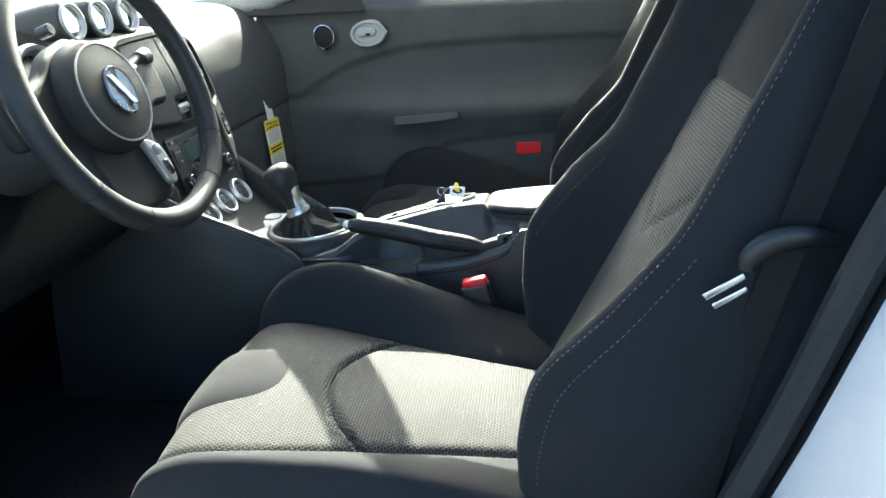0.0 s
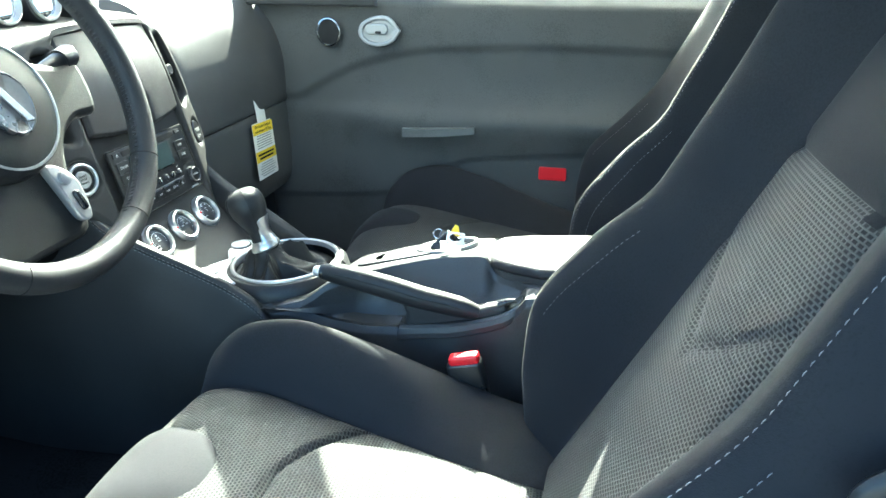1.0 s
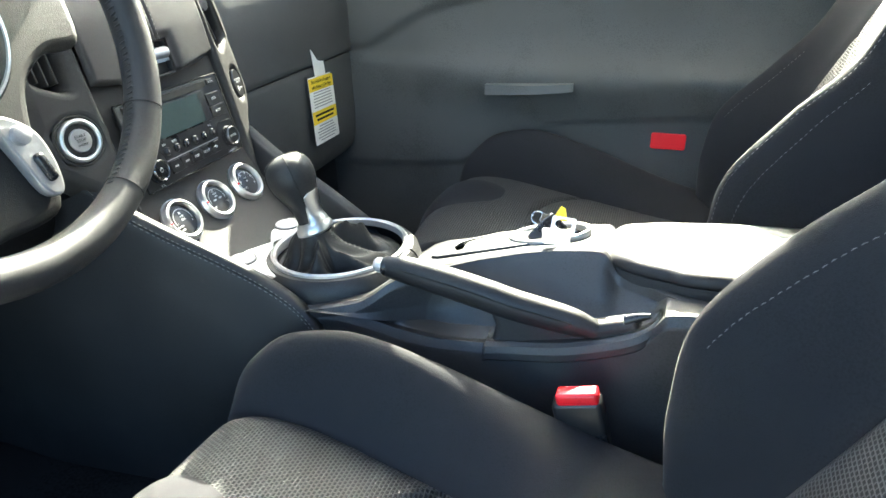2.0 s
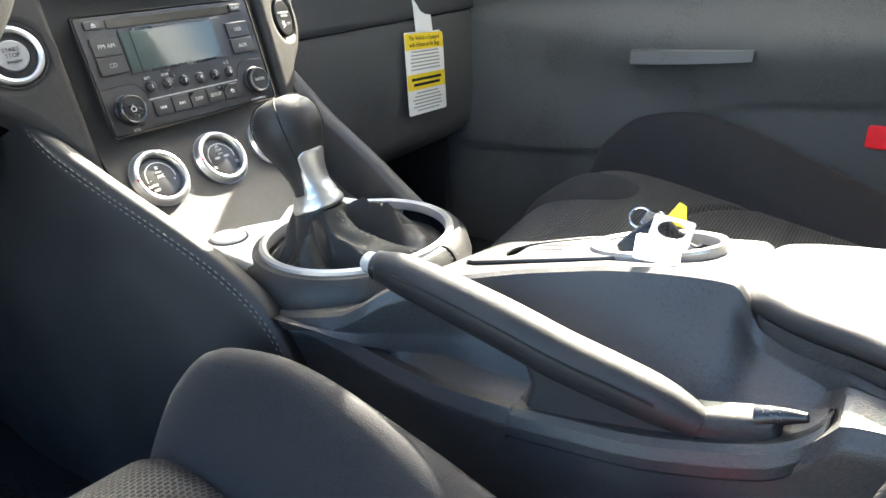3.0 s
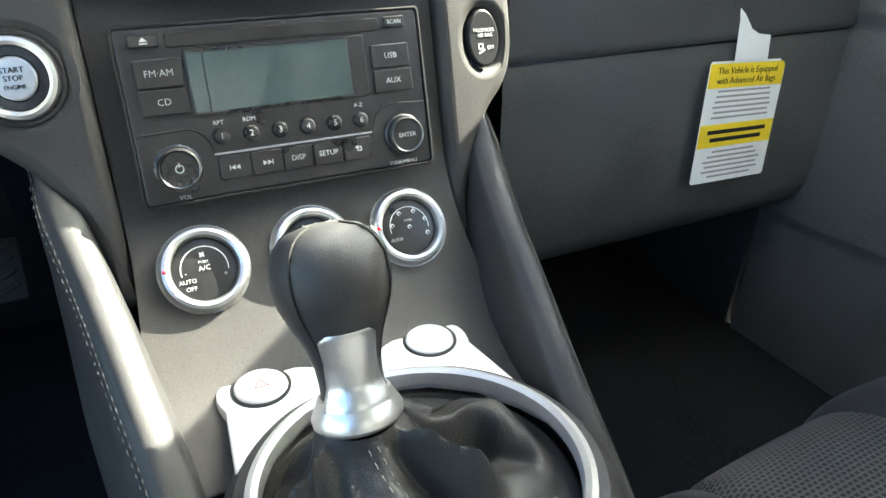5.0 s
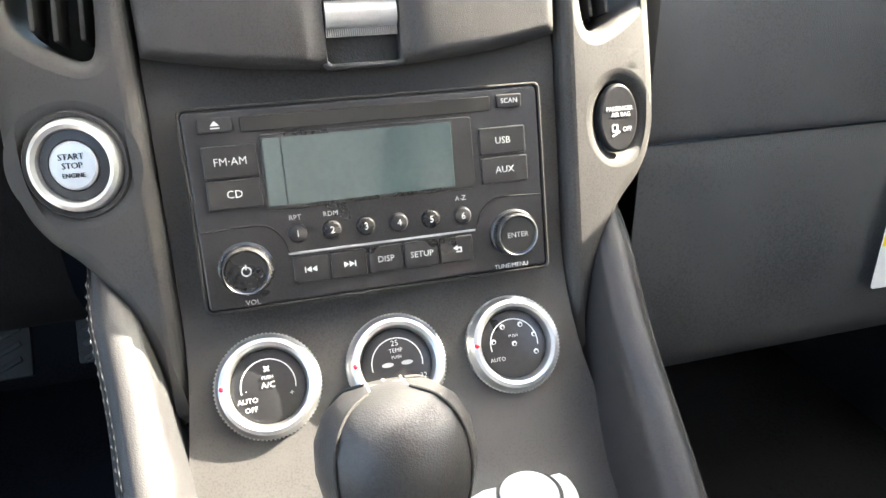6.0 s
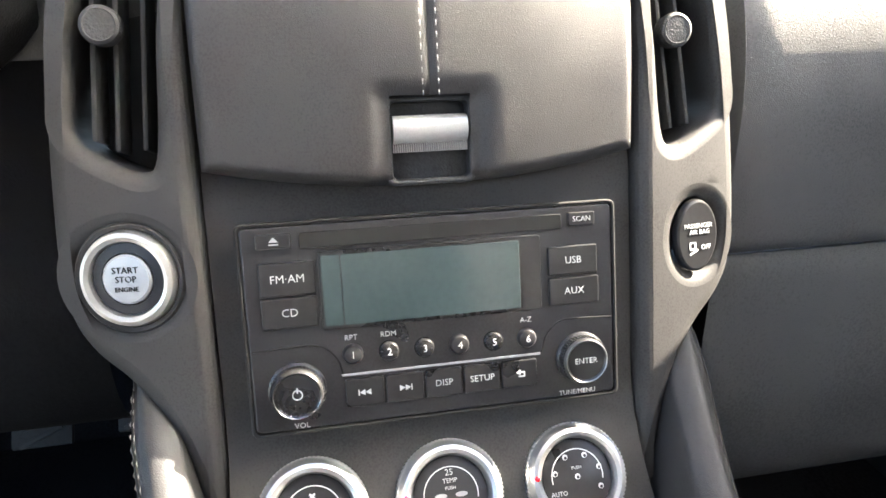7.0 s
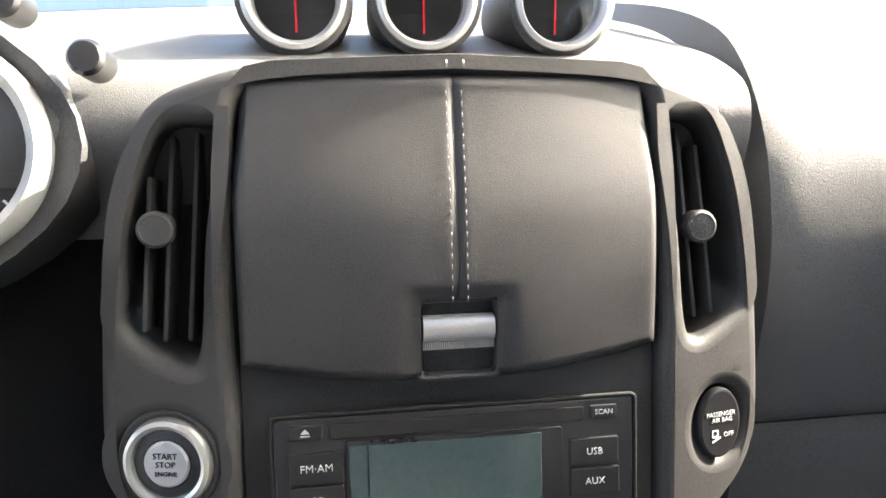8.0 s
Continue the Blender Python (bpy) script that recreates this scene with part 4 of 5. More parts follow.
def in_well(x, y, grow=0.0):
    return ((x - WELL[0]) / (WELL[2] + grow)) ** 2 + ((y - WELL[1]) / (WELL[3] + grow)) ** 2 < 1


TR = frame_of((-0.070, 0.025, console_top(-0.070, 0.025)), (0, 1, -FALL), (-0.238, FALL, 1))


def closed(pts, n=60):
    return [tuple(p) for p in smooth_path(pts + pts[:1], n)[:-1]]


tray_out = closed([(-0.055, -0.047), (0.030, -0.036), (0.074, -0.028), (0.083, -0.016), (0.070, 0.020), (0.022, 0.056), (-0.016, 0.046), (-0.050, 0.022), (-0.066, -0.008), (-0.066, -0.038)])
slot = closed([(-0.034, -0.027), (-0.044, -0.006), (-0.043, 0.016), (-0.028, 0.034), (0.012, 0.052), (0.019, 0.053), (0.016, 0.047), (-0.020, 0.027), (-0.031, 0.010), (-0.028, -0.022)])
TR_INV = TR.inverted()


def inside(loop, x, y):
    """Whether a point lies within a closed loop."""
    hits = 0
    for (xa, ya), (xb, yb) in zip(loop, loop[1:] + loop[:1]):
        if (ya > y) != (yb > y) and x < xa + (y - ya) * (xb - xa) / (yb - ya):
            hits += 1
    return hits % 2 == 1


tray_hole = [(x * 0.93, y * 0.91) for x, y in tray_out]


def body_kept(u, v):
    (x, y, z), _ = console_skin(u, v)
    if v > 0.45:
        q = TR_INV @ Vector((x, y, z))
        if abs(q.z) < 0.012 and inside(tray_hole, q.x, q.y):
            return False
    if 0.45 < v < 0.86 and math.hypot(x - CUP.x, y - CUP.y) < 0.0485:
        return False
    return not (v < 0.45 and z > 0.44 and in_well(x, y, -0.002))


part("body", surface(console_skin, 170, 162, body_kept), CONSOLE, console, "grained black console body")

# gear lever surround
RC = Vector((-0.272, 0.003, 0.500))
bez = part("gear_bezel", revolve([(0.112, -0.05), (0.114, -0.012), (0.110, 0.004), (0.103, 0.011), (0.0965, 0.012), (0.094, 0.006)], Matrix.Translation(RC) @ pose(0, 0, 0, 0, -3, 0), 72, (0.97, 1.0)), LEATHER, console, "padded leather gear surround")
part("gear_ring", revolve([(0.0975, 0.009), (0.0965, 0.0150), (0.0930, 0.0165), (0.0895, 0.0145), (0.0885, 0.006)], Matrix.Translation(RC) @ pose(0, 0, 0, 0, -3, 0), 72, (0.97, 1.0)), SILVER, bez, "satin silver ring round the gaiter")
for s in (-1, 1):
    c = Vector((-0.388, 0.061 * s, 0))
    mid = math.atan2(c.y - RC.y, c.x - RC.x)
    rim_at = lambda k, r: (RC.x + 0.97 * r * math.cos(mid + radians(k)), RC.y + r * math.sin(mid + radians(k)))
    lug = [(c.x + 0.029 * math.cos(mid + radians(k)), c.y + 0.029 * math.sin(mid + radians(k))) for k in np.linspace(-88, 88, 18)]
    lug += [rim_at(34, 0.106), rim_at(44, 0.0985), rim_at(54, 0.0955)]
    lug += [rim_at(k, 0.0925) for k in (40, 20, 0, -20, -40)]
    lug += [rim_at(-54, 0.0955), rim_at(-44, 0.0985), rim_at(-34, 0.106)]
    lm = Matrix.Translation((0, 0, 0.4945))
    p = part("switch_plate", plate([lug], 0.012, lm, 0.003, 0.0), STEEL_GREY, bez, "pale grey switch plate")
    b = part("switch", revolve([(0.0175, 0.0), (0.0172, 0.0022), (0.0160, 0.0034), (0, 0.0040)], Matrix.Translation((c.x, c.y, 0.5060)), 40), STEEL_GREY, p, "round pale silver switch")
    part("switch_groove", revolve([(0.0196, 0.0), (0.0196, 0.0016), (0.0176, 0.0016), (0.0176, 0.0)], Matrix.Translation((c.x, c.y, 0.5061)), 40), BUTTON, p)
    if s < 0:
        T = Matrix.Translation((c.x, c.y, 0.5102)) @ pose(0, 0, 0, 0, 0, 90)
        part("warning_mark", plate([[(-0.0052, -0.004), (0.0052, -0.004), (0, 0.0050)], [(-0.0038, -0.0032), (0.0038, -0.0032), (0, 0.0034)]], 0.0002, T, 0), RED_INK, b, "red warning triangle outline")

BZ = Matrix.Translation(RC) @ pose(0, 0, 0, 0, -3, 0) @ pose(0, 0, 0, 0, 0, 5)
seam_run = smooth_path([(0.0975, 0.0118), (0.103, 0.0113), (0.110, 0.0045), (0.114, -0.010), (0.1137, -0.024)], 40)
part("seam", tube([BZ @ Vector((p[0] * 0.97, 0, p[1])) for p in seam_run], 0.0009, 8), GAP, bez, "dark joint in the leather")
for dy in (-0.0050, 0.0050):
    stitches([BZ @ Vector((p[0] * 0.97 + 0.0003, dy, p[1] + 0.0003)) for p in seam_run], THREAD_DARK, bez, 0.0026, 0.0018, 0.00032, 0.0001, up=(0.7, 0, 0.7))

# gear lever
lever = thing("gear_lever", RC, "gear lever with leather knob, metal collar and gaiter", "gear lever")
KN = Vector((-0.293, -0.026, 0))


def bump_at(a, centre, width):
    d = (a - radians(centre) + math.pi) % (2 * math.pi) - math.pi
    return math.exp(-abs(d / radians(width)) ** 1.35)


def gaiter(u, v):
    a = 2 * math.pi * v
    rr = 0.0895 + (0.0225 - 0.0895) * u ** 0.85
    c = RC.lerp(KN, u ** 0.8)
    z = 0.496 + 0.011 * (1 - math.exp(-u / 0.10)) + 0.043 * u ** 2.8
    mid = math.sin(math.pi * min(1.0, u * 1.02)) ** 0.7
    z -= 0.010 * math.exp(-((u - 0.10) / 0.07) ** 2) * (1 - 0.7 * bump_at(a, 4, 40))
    # the sewn ridge to the rear, the long fold beside it and the hollows between
    z += 0.010 * mid * bump_at(a, 4 - 10 * u, 18)
    z += 0.030 * step(0.25, 0.45, u) * step(1.02, 0.72, u) * bump_at(a, 50 - 14 * u, 9)
    z -= 0.016 * mid * bump_at(a, 26 - 4 * u, 9) * step(0.1, 0.4, u)
    z -= 0.030 * mid * bump_at(a, 74 + 16 * u, 13) * step(0.02, 0.2, u)
    z += 0.020 * step(0.02, 0.14, u) * step(0.62, 0.30, u) * bump_at(a, 84, 26)
    z += 0.014 * mid * bump_at(a, 112 - 20 * u, 13)
    z -= 0.020 * mid * bump_at(a, 142, 16)
    z += 0.012 * mid * bump_at(a, 172 + 15 * u, 13)
    z -= 0.022 * mid * bump_at(a, -122, 17)
    z += 0.026 * step(0.05, 0.40, u) * step(1.0, 0.7, u) * bump_at(a, -92 + 34 * u, 9)
    z -= 0.026 * mid * bump_at(a, -58 + 20 * u, 11)
    z += 0.016 * mid * bump_at(a, -30 - 8 * u, 8)
    z += 0.0030 * mid * math.sin(9 * a + 11 * u) * math.sin(5 * u + 2 * a)
    rr += mid * (0.005 * math.sin(3 * a + 5 * u) + 0.0025 * math.sin(7 * a - 5 * u))
    return (c.x + rr * math.cos(a) * 0.97, c.y + rr * math.sin(a), z), (a * 0.05, u * 0.1)


part("gaiter", surface(gaiter, 56, 200), GAITER, lever, "folded black leather gaiter", 80)
for dv in (-0.011, 0.011):
    line = []
    for u in np.linspace(0.02, 0.96, 60):
        w = 0.0895 - 0.067 * u ** 0.85
        p = gaiter(u, ((4 - 10 * u) / 360 + dv * 0.035 / w) % 1.0)[0]
        line.append(Vector(p) + Vector((0.0002, 0, 0.0007)))
    stitches(line, THREAD_DARK, lever, 0.0026, 0.0020, 0.00028, 0.0001)
KM = Matrix.Translation((KN.x, KN.y, 0.5505)) @ pose(0, 0, 0, 1, -21, 0) @ Matrix.Scale(0.965, 4)
NECK = [(0.0185, 0.010), (0.0182, 0.020), (0.0190, 0.030), (0.0222, 0.042), (0.0272, 0.054), (0.0318, 0.066), (0.0335, 0.077), (0.0325, 0.088), (0.0282, 0.0970), (0.0208, 0.1030), (0.0105, 0.1058), (0, 0.1064)]
collar = part("collar", revolve([(0.0225, -0.006), (0.0255, -0.003), (0.0258, 0.001), (0.0232, 0.006), (0.0203, 0.012), (0.0186, 0.0125)], KM, 48), BRUSHED, lever, "polished metal collar")


def shield(u, v):
    z = 0.008 + 0.044 * u
    half = radians(64 - 26 * u) * (1 - 0.25 * max(0.0, (u - 0.9) / 0.1))
    r = curve_at([(q[1], q[0]) for q in NECK[:8]], z) + 0.0012 + 0.0030 * step(0.3, 0.0, u)
    edge = 1 - max(0.0, abs(2 * v - 1) - 0.86) / 0.14
    r -= 0.0016 * (1 - edge) + 0.0016 * max(0.0, (u - 0.94) / 0.06)
    a = (2 * v - 1) * half - radians(8)
    return KM @ Vector((r * math.cos(a), r * math.sin(a), z)), (a, z)


part("shield", surface(shield, 30, 30), BRUSHED, collar, "polished metal wedge behind the neck", 60)
knob = part("knob", revolve(NECK, KM, 56, (1.0, 0.98)), LEATHER, lever, "black leather ball knob", 60)
for a in (52, 128, 232, 308):
    c, s_ = math.cos(radians(a)), math.sin(radians(a))
    part("seam", tube([KM @ Vector((r * c * 1.008, r * s_ * 0.99, z + 0.0003)) for r, z in NECK[2:-1]], 0.0007, 8, 40), GAP, knob, "dark sewn seam")
for u in (-0.0075, 0.0, 0.0075):
    for w in (-0.0045, 0.0045):
        part("shift_mark", rbox((0.0062, 0.0013, 0.0008), KM @ pose(-0.004 + w, u, 0.1056), 0.0003), THREAD_DARK, knob)
part("shift_bar", rbox((0.0013, 0.0165, 0.0008), KM @ pose(-0.004, 0, 0.1057), 0.0003), THREAD_DARK, knob)

# knee pads along the console, running up to the wings
for s in (-1, 1):
    kp = thing("knee_pad", (-0.38, 0.15 * s, 0.2), "padded black leather-look knee pad" + (" with double stitching" if s < 0 else " beside the footwell"), "knee pad", "knee pads")
    spine = smooth_path([(-0.520, 0.165 * s, 0.645), (-0.482, 0.158 * s, 0.616), (-0.430, 0.147 * s, 0.585), (-0.36, 0.135 * s, 0.550), (-0.31, 0.127 * s, 0.522), (-0.27, 0.125 * s, 0.494), (-0.24, 0.129 * s, 0.460), (-0.22, 0.136 * s, 0.42)], 40)
    rings = []
    for i, p in enumerate(spine):
        x, y, z = p
        w = 0.5 + 0.5 * step(0, 6, i)
        fr = 0.25 * max(0.0, 1 - i / 12)
        rings.append([(x - 0.02, y - 0.022 * s * w, z - 0.06), (x, y - 0.017 * s * w, z - 0.016), (x, y - 0.010 * s * w, z - 0.004), (x, y, z), (x, y + 0.006 * s * w, z - 0.004), (x, y + 0.011 * s * w, z - 0.015), (x - 0.004 - 0.3 * fr, y + 0.017 * s * w, z - 0.05), (x - 0.02 - 0.8 * fr, y + 0.026 * s * w, z - 0.12), (x - 0.04 - fr, y + 0.028 * s * w, 0.19)])
    rings = [[Vector(q) for q in r] for r in rings]
    fine = []
    for r in rings:
        fine.append([tuple(q) for q in smooth_path([tuple(v) for v in r], 40)])
    part("pad", loft(fine, False), LEATHER, kp, "padded leather-look skin")
    part("seam", tube([Vector(r[22]) for r in fine[2:]], 0.0007, 6), GAP, kp, "dark sewn seam")
    for k in (21, 23) if s < 0 else ():
        stitches([Vector(r[k]) + Vector((0, 0.0005 * s, 0.0003)) for r in fine[2:]], THREAD_DARK, kp, 0.0032, 0.0024, 0.0004, 0.0001, up=(0, s, 0.3))

# tray, cup holder
slits = [rounded(0.030, 0.0042, 0.0015, -0.008, v) for v in (-0.003, 0.016)]
grown = [(x * 1.006, y * 1.006) for x, y in tray_out]
part("tray_joint", plate([grown, closed([(x * 0.86 + 0.003, y * 0.82 + 0.002) for x, y in tray_out[::3]])], 0.0024, TR, 0.0, -0.0014), GAP, console)
# black floor puts the hollow slot's shade into its colour
part("slot_shade_floor", plate([[(x * 0.8, y * 0.9) for x, y in tray_out]], 0.002, TR, 0.0, -0.030), GAP, console)
tray = part("coin_tray", plate([tray_out, slot] + slits, 0.0044, TR, 0.0008, -0.0010), CONSOLE, console, "inset coin tray with curved slot and two slits")
CT = frame_of(CUP, (0, 1, -FALL), (-0.20, FALL, 1))
cup = part("cup_holder", revolve([(0.0520, -0.006), (0.0538, 0.003), (0.0528, 0.0056), (0.0500, 0.0060), (0.0472, 0.004), (0.0462, -0.004)], CT, 64), SILVER, console, "satin ring round the cup holder")
part("cup_well", revolve([(0.0480, 0.002), (0.0455, -0.03), (0.042, -0.070), (0.036, -0.074), (0, -0.074)], CT, 48), PANEL, cup, "deep cup holder well")

arm = thing("console_armrest", (0.30, 0.03, 0.55), "padded black leather-look console armrest lid", "armrest")
arm_out = [(0.083, 0.040), (0.088, -0.018), (0.110, -0.045), (0.150, -0.067), (0.21, -0.086), (0.46, -0.100), (0.46, 0.125), (0.18, 0.120), (0.115, 0.108), (0.088, 0.085), (0.083, 0.040)]
ao = [Vector((p[0], p[1])) for p in smooth_path(arm_out, 60)[:-1]]
ac = Vector((0.29, 0.005))


def arm_ring(inset, z):
    return [(*(q + (ac - q).normalized() * inset), z + 0.008 * step(0.10, 0.24, q.x) + 0.0005 - 0.10 * (q.y + 0.02)) for q in ao]


part("lid_base", loft([arm_ring(i, z) for i, z in ((0.016, 0.500), (0.006, 0.530), (0.003, 0.544), (0.004, 0.5465))]), PLASTIC, arm, "black plastic lid base")
part("cushion", loft([arm_ring(i, z) for i, z in ((0.006, 0.5462), (0.0005, 0.549), (0.0, 0.552), (0.0015, 0.5565), (0.006, 0.5612), (0.013, 0.5640), (0.03, 0.5665), (0.08, 0.569))]), LEATHER, arm, "padded leather-look top", 60)

# ---------- handbrake ----------
brake = thing("handbrake", (0.06, -0.13, 0.48), "black leather handbrake lever with metal release button", "handbrake")
bp = [(-0.163, -0.096, 0.5455), (-0.14, -0.096, 0.5440), (-0.098, -0.097, 0.5375), (-0.051, -0.098, 0.5285), (-0.008, -0.099, 0.5190), (0.031, -0.100, 0.5135), (0.060, -0.101, 0.5090), (0.086, -0.102, 0.5030)]
grip = part("grip", tube(bp, [0.0118, 0.0150, 0.0166, 0.0172, 0.0170, 0.0160, 0.0145, 0.0100], 24, 48, 1.08), LEATHER, brake, "leather-wrapped grip", 60)
part("release_button", revolve([(0.0088, -0.012), (0.0094, 0.003), (0.0086, 0.009), (0.0058, 0.0122), (0, 0.0134)], frame_of((-0.167, -0.096, 0.546), (0, 0, 1), (-1, 0, 0.02)), 28), BRIGHT, brake, "satin silver release button")
part("collar", revolve([(0.0112, -0.004), (0.0122, 0.0), (0.0120, 0.004), (0.0104, 0.006)], frame_of((-0.162, -0.096, 0.5457), (0, 0, 1), (-1, 0, 0.02)), 28), BUTTON, brake)
blade = [(-0.052, 0.528), (-0.034, 0.508), (-0.028, 0.492), (-0.032, 0.472), (-0.028, 0.445), (0.110, 0.455), (0.126, 0.495), (0.131, 0.512), (0.126, 0.526), (0.100, 0.518), (0.06, 0.506), (0.0, 0.518)]
part("blade", plate([blade[::-1]], 0.024, frame_of((0, -0.085, 0), (0, 0, 1), (0, -1, 0)), 0.008, 0.0, 3), RUBBER, brake, "smooth black lever body")
part("catch", tube([(0.116, -0.100, 0.520), (0.129, -0.102, 0.5275), (0.140, -0.103, 0.5315)], [0.0075, 0.0048, 0.0028], 12, 12), BUTTON, brake)
part("seam", tube([Vector(p) + Vector((0, -0.0158, 0.0065)) for p in smooth_path(bp[1:7], 30)], 0.0008, 8), GAP, grip, "dark sewn seam")


def brake_panel(u, v):
    """The separate cover round the handbrake slot, wrapped over the outer edge, with a rounded rear end."""
    x = -0.040 + 0.192 * u
    ya, yb = curve_at(OUT_L, x), pan_foot(x)
    end = 0.5 * (yb - ya) * (1 - math.sqrt(max(0.0, 1 - max(0.0, (u - 0.84) / 0.16) ** 2)))
    ya, yb = ya + end, yb - end
    zl = curve_at(TOPL, x)
    prof = [(ya - 0.0020, zl - 0.020), (ya - 0.0040, zl - 0.017), (ya - 0.0040, zl - 0.009), (ya - 0.001, zl - 0.001), (ya + 0.004, zl + 0.0025), (ya + 0.014, zl + 0.0008), (yb - 0.004, zl + 0.0045), (yb, zl + 0.0010)]
    k = v * (len(prof) - 1)
    i = min(int(k), len(prof) - 2)
    y, z = [a + (b - a) * (k - i) for a, b in zip(prof[i], prof[i + 1])]
    edge = 0.004 * max(0.0, 1 - min(u * 0.192, (1 - u) * 0.192) / 0.003) ** 2
    return (x, y + edge * 0.3, z - edge), (x, y)


part("brake_panel", surface(brake_panel, 120, 84, lambda u, v: v < 0.4 or not in_well(*brake_panel(u, v)[0][:2])), CONSOLE, console, "separate panel round the handbrake slot")
rim = [(WELL[0] + WELL[2] * math.cos(a), WELL[1] + WELL[3] * math.sin(a)) for a in np.linspace(0, 2 * math.pi, 48, endpoint=False)]
part("brake_boot", loft([[(x, y, curve_at(TOPL, x) + dz) for x, y in [(WELL[0] + (x - WELL[0]) * k, WELL[1] + (y - WELL[1]) * k) for x, y in rim]] for k, dz in ((1.04, 0.0015), (1.0, -0.004), (0.93, -0.020), (0.6, -0.028))]), RUBBER, console, "black rubber boot in the handbrake slot")

# seat belt buckle beside the console
def buckle(y, label):
    b = thing("belt_buckle", (0.085, y, 0.30), label, "seat belt buckle", "seat belt buckles")
    part("housing", rbox((0.052, 0.026, 0.085), pose(0.086, y, 0.424, 0, -14, 0), 0.006, 3), BUTTON, b, "black plastic housing")
    part("button", rbox((0.044, 0.019, 0.016), pose(0.077, y - 0.002, 0.468, 0, -14, 0), 0.004, 3), RED, b, "red release button")
    part("stem", rbox((0.035, 0.010, 0.18), pose(0.10, y, 0.32, 0, -14, 0), 0.003), RUBBER, b)
    return b


buckle(-0.176, "black seat belt buckle with red button beside the console")


# ---------- seats ----------
def make_seat(yc, inner, high, label, pad_shift=-0.008):
    """inner: +1 where the console lies towards +y of the seat; high: the side of the taller cushion bolster."""
    seat = thing("bucket_seat", (0.0, yc, 0.2), label, "car seat", "front seats")
    path = smooth_path([(0.235, 0.372), (0.12, 0.384), (0.02, 0.394), (-0.08, 0.404), (-0.18, 0.414), (-0.255, 0.416), (-0.305, 0.400), (-0.332, 0.362), (-0.338, 0.30), (-0.332, 0.245)], 181)
    n2 = []
    for i in range(181):
        a, b = path[max(0, i - 1)], path[min(180, i + 1)]
        d = (b - a) / np.linalg.norm(b - a)
        n2.append((d[1], -d[0]))
    lens = [0.0]
    for i in range(1, 181):
        lens.append(lens[-1] + float(np.linalg.norm(path[i] - path[i - 1])))
    C, H = 0.226, 0.268

    def cushion(u, v, extra=0.0):
        i = round(u * 180)
        x, z = path[i]
        q = 2 * v - 1
        a = abs(q)
        sg = 1 if q >= 0 else -1
        W = curve_at([(-0.34, 0.186), (-0.22, 0.180), (-0.10, 0.158), (0.0, 0.138), (0.12, 0.118), (0.24, 0.105)], x)
        rise = curve_at([(0, 0.020), (0.111, 0.038), (0.222, 0.062), (0.333, 0.086), (0.43, 0.098), (0.52, 0.084), (0.62, 0.044), (0.72, 0.010), (0.8, 0.0), (1, 0.0)], u)
        if sg != high:
            rise *= curve_at([(0, 1.2), (0.25, 0.7), (0.45, 0.36), (0.6, 0.3), (1, 0.3)], u)
        if a <= 0.6:
            y = a / 0.6 * W
            d = 0.010 * (1 - (y / W) ** 2) - 0.006 * math.exp(-((y - W) / 0.008) ** 2)
            tx = -0.122 + 0.055 * (y / 0.115) ** 2
            d -= 0.011 * math.exp(-((x - tx) / 0.006) ** 2) * step(0.62, 0.60, u)
        elif a <= 0.82:
            t = (a - 0.6) / 0.22
            y = W + (C - W) * t
            d = rise * math.sin(t * math.pi / 2) ** 1.2 - 0.006 * math.exp(-((y - W) / 0.008) ** 2)
        else:
            t = (a - 0.82) / 0.18
            y = C + (H - C) * math.sin(t * math.pi / 2)
            d = rise - (0.13 + rise) * (1 - math.cos(t * math.pi / 2))
        nx, nz = -n2[i][0] * -1, -n2[i][1] * -1
        d += extra
        px, pz = x + nx * d, z + nz * d
        return (px, yc + sg * y, pz), (sg * y, lens[i])

    # the path's normals must point up and forward
    if n2[40][1] < 0:
        n2[:] = [(-a, -b) for a, b in n2]
    for sg in (-1, 1):
        part("cushion_bolster", surface(cushion, 180, 120, lambda u, v: (2 * v - 1) * sg > 0.6), SUEDE, seat, "dark suede-look cushion bolster")
    part("cushion_insert", surface(cushion, 180, 120, lambda u, v: abs(2 * v - 1) < 0.6), MESH, seat, "grey-black woven cushion centre")

    def thigh_pad(r, a):
        ang = math.pi * a
        yy = 0.092 * r * math.copysign(abs(math.cos(ang)) ** 0.8, math.cos(ang)) + pad_shift
        run = lens[152] - (lens[152] - lens[80]) * r * math.sin(ang) ** 0.75
        u = float(np.interp(run, lens, np.linspace(0, 1, 181)))
        v = 0.5 + yy / 0.182 * 0.3
        k = u * 180
        i0 = min(179, int(k))
        p0, _ = cushion(i0 / 180, v, 0.015 * (1 - r ** 5) - 0.004)
        p1, _ = cushion((i0 + 1) / 180, v, 0.015 * (1 - r ** 5) - 0.004)
        t = k - i0
        return tuple(p0[j] + (p1[j] - p0[j]) * t for j in range(3)), (yy, run)

    part("thigh_pad", surface(thigh_pad, 24, 60), SUEDE, seat, "half-round suede-look pad at the cushion front")

    # backrest: face line with forward bolsters
    zs = np.linspace(0.385, 1.13, 91)
    nb = Vector((-0.91, 0, 0.415))

    def back(u, v, extra=0.0):
        z = float(zs[round(u * 90)])
        x = 0.228 + 0.456 * (z - 0.423) + 0.10 * step(1.02, 1.16, z)
        q = 2 * v - 1
        a, sg = abs(q), (1 if q >= 0 else -1)
        W2 = curve_at([(0.385, 0.150), (0.60, 0.128), (0.80, 0.112), (0.95, 0.100), (1.13, 0.08)], z)
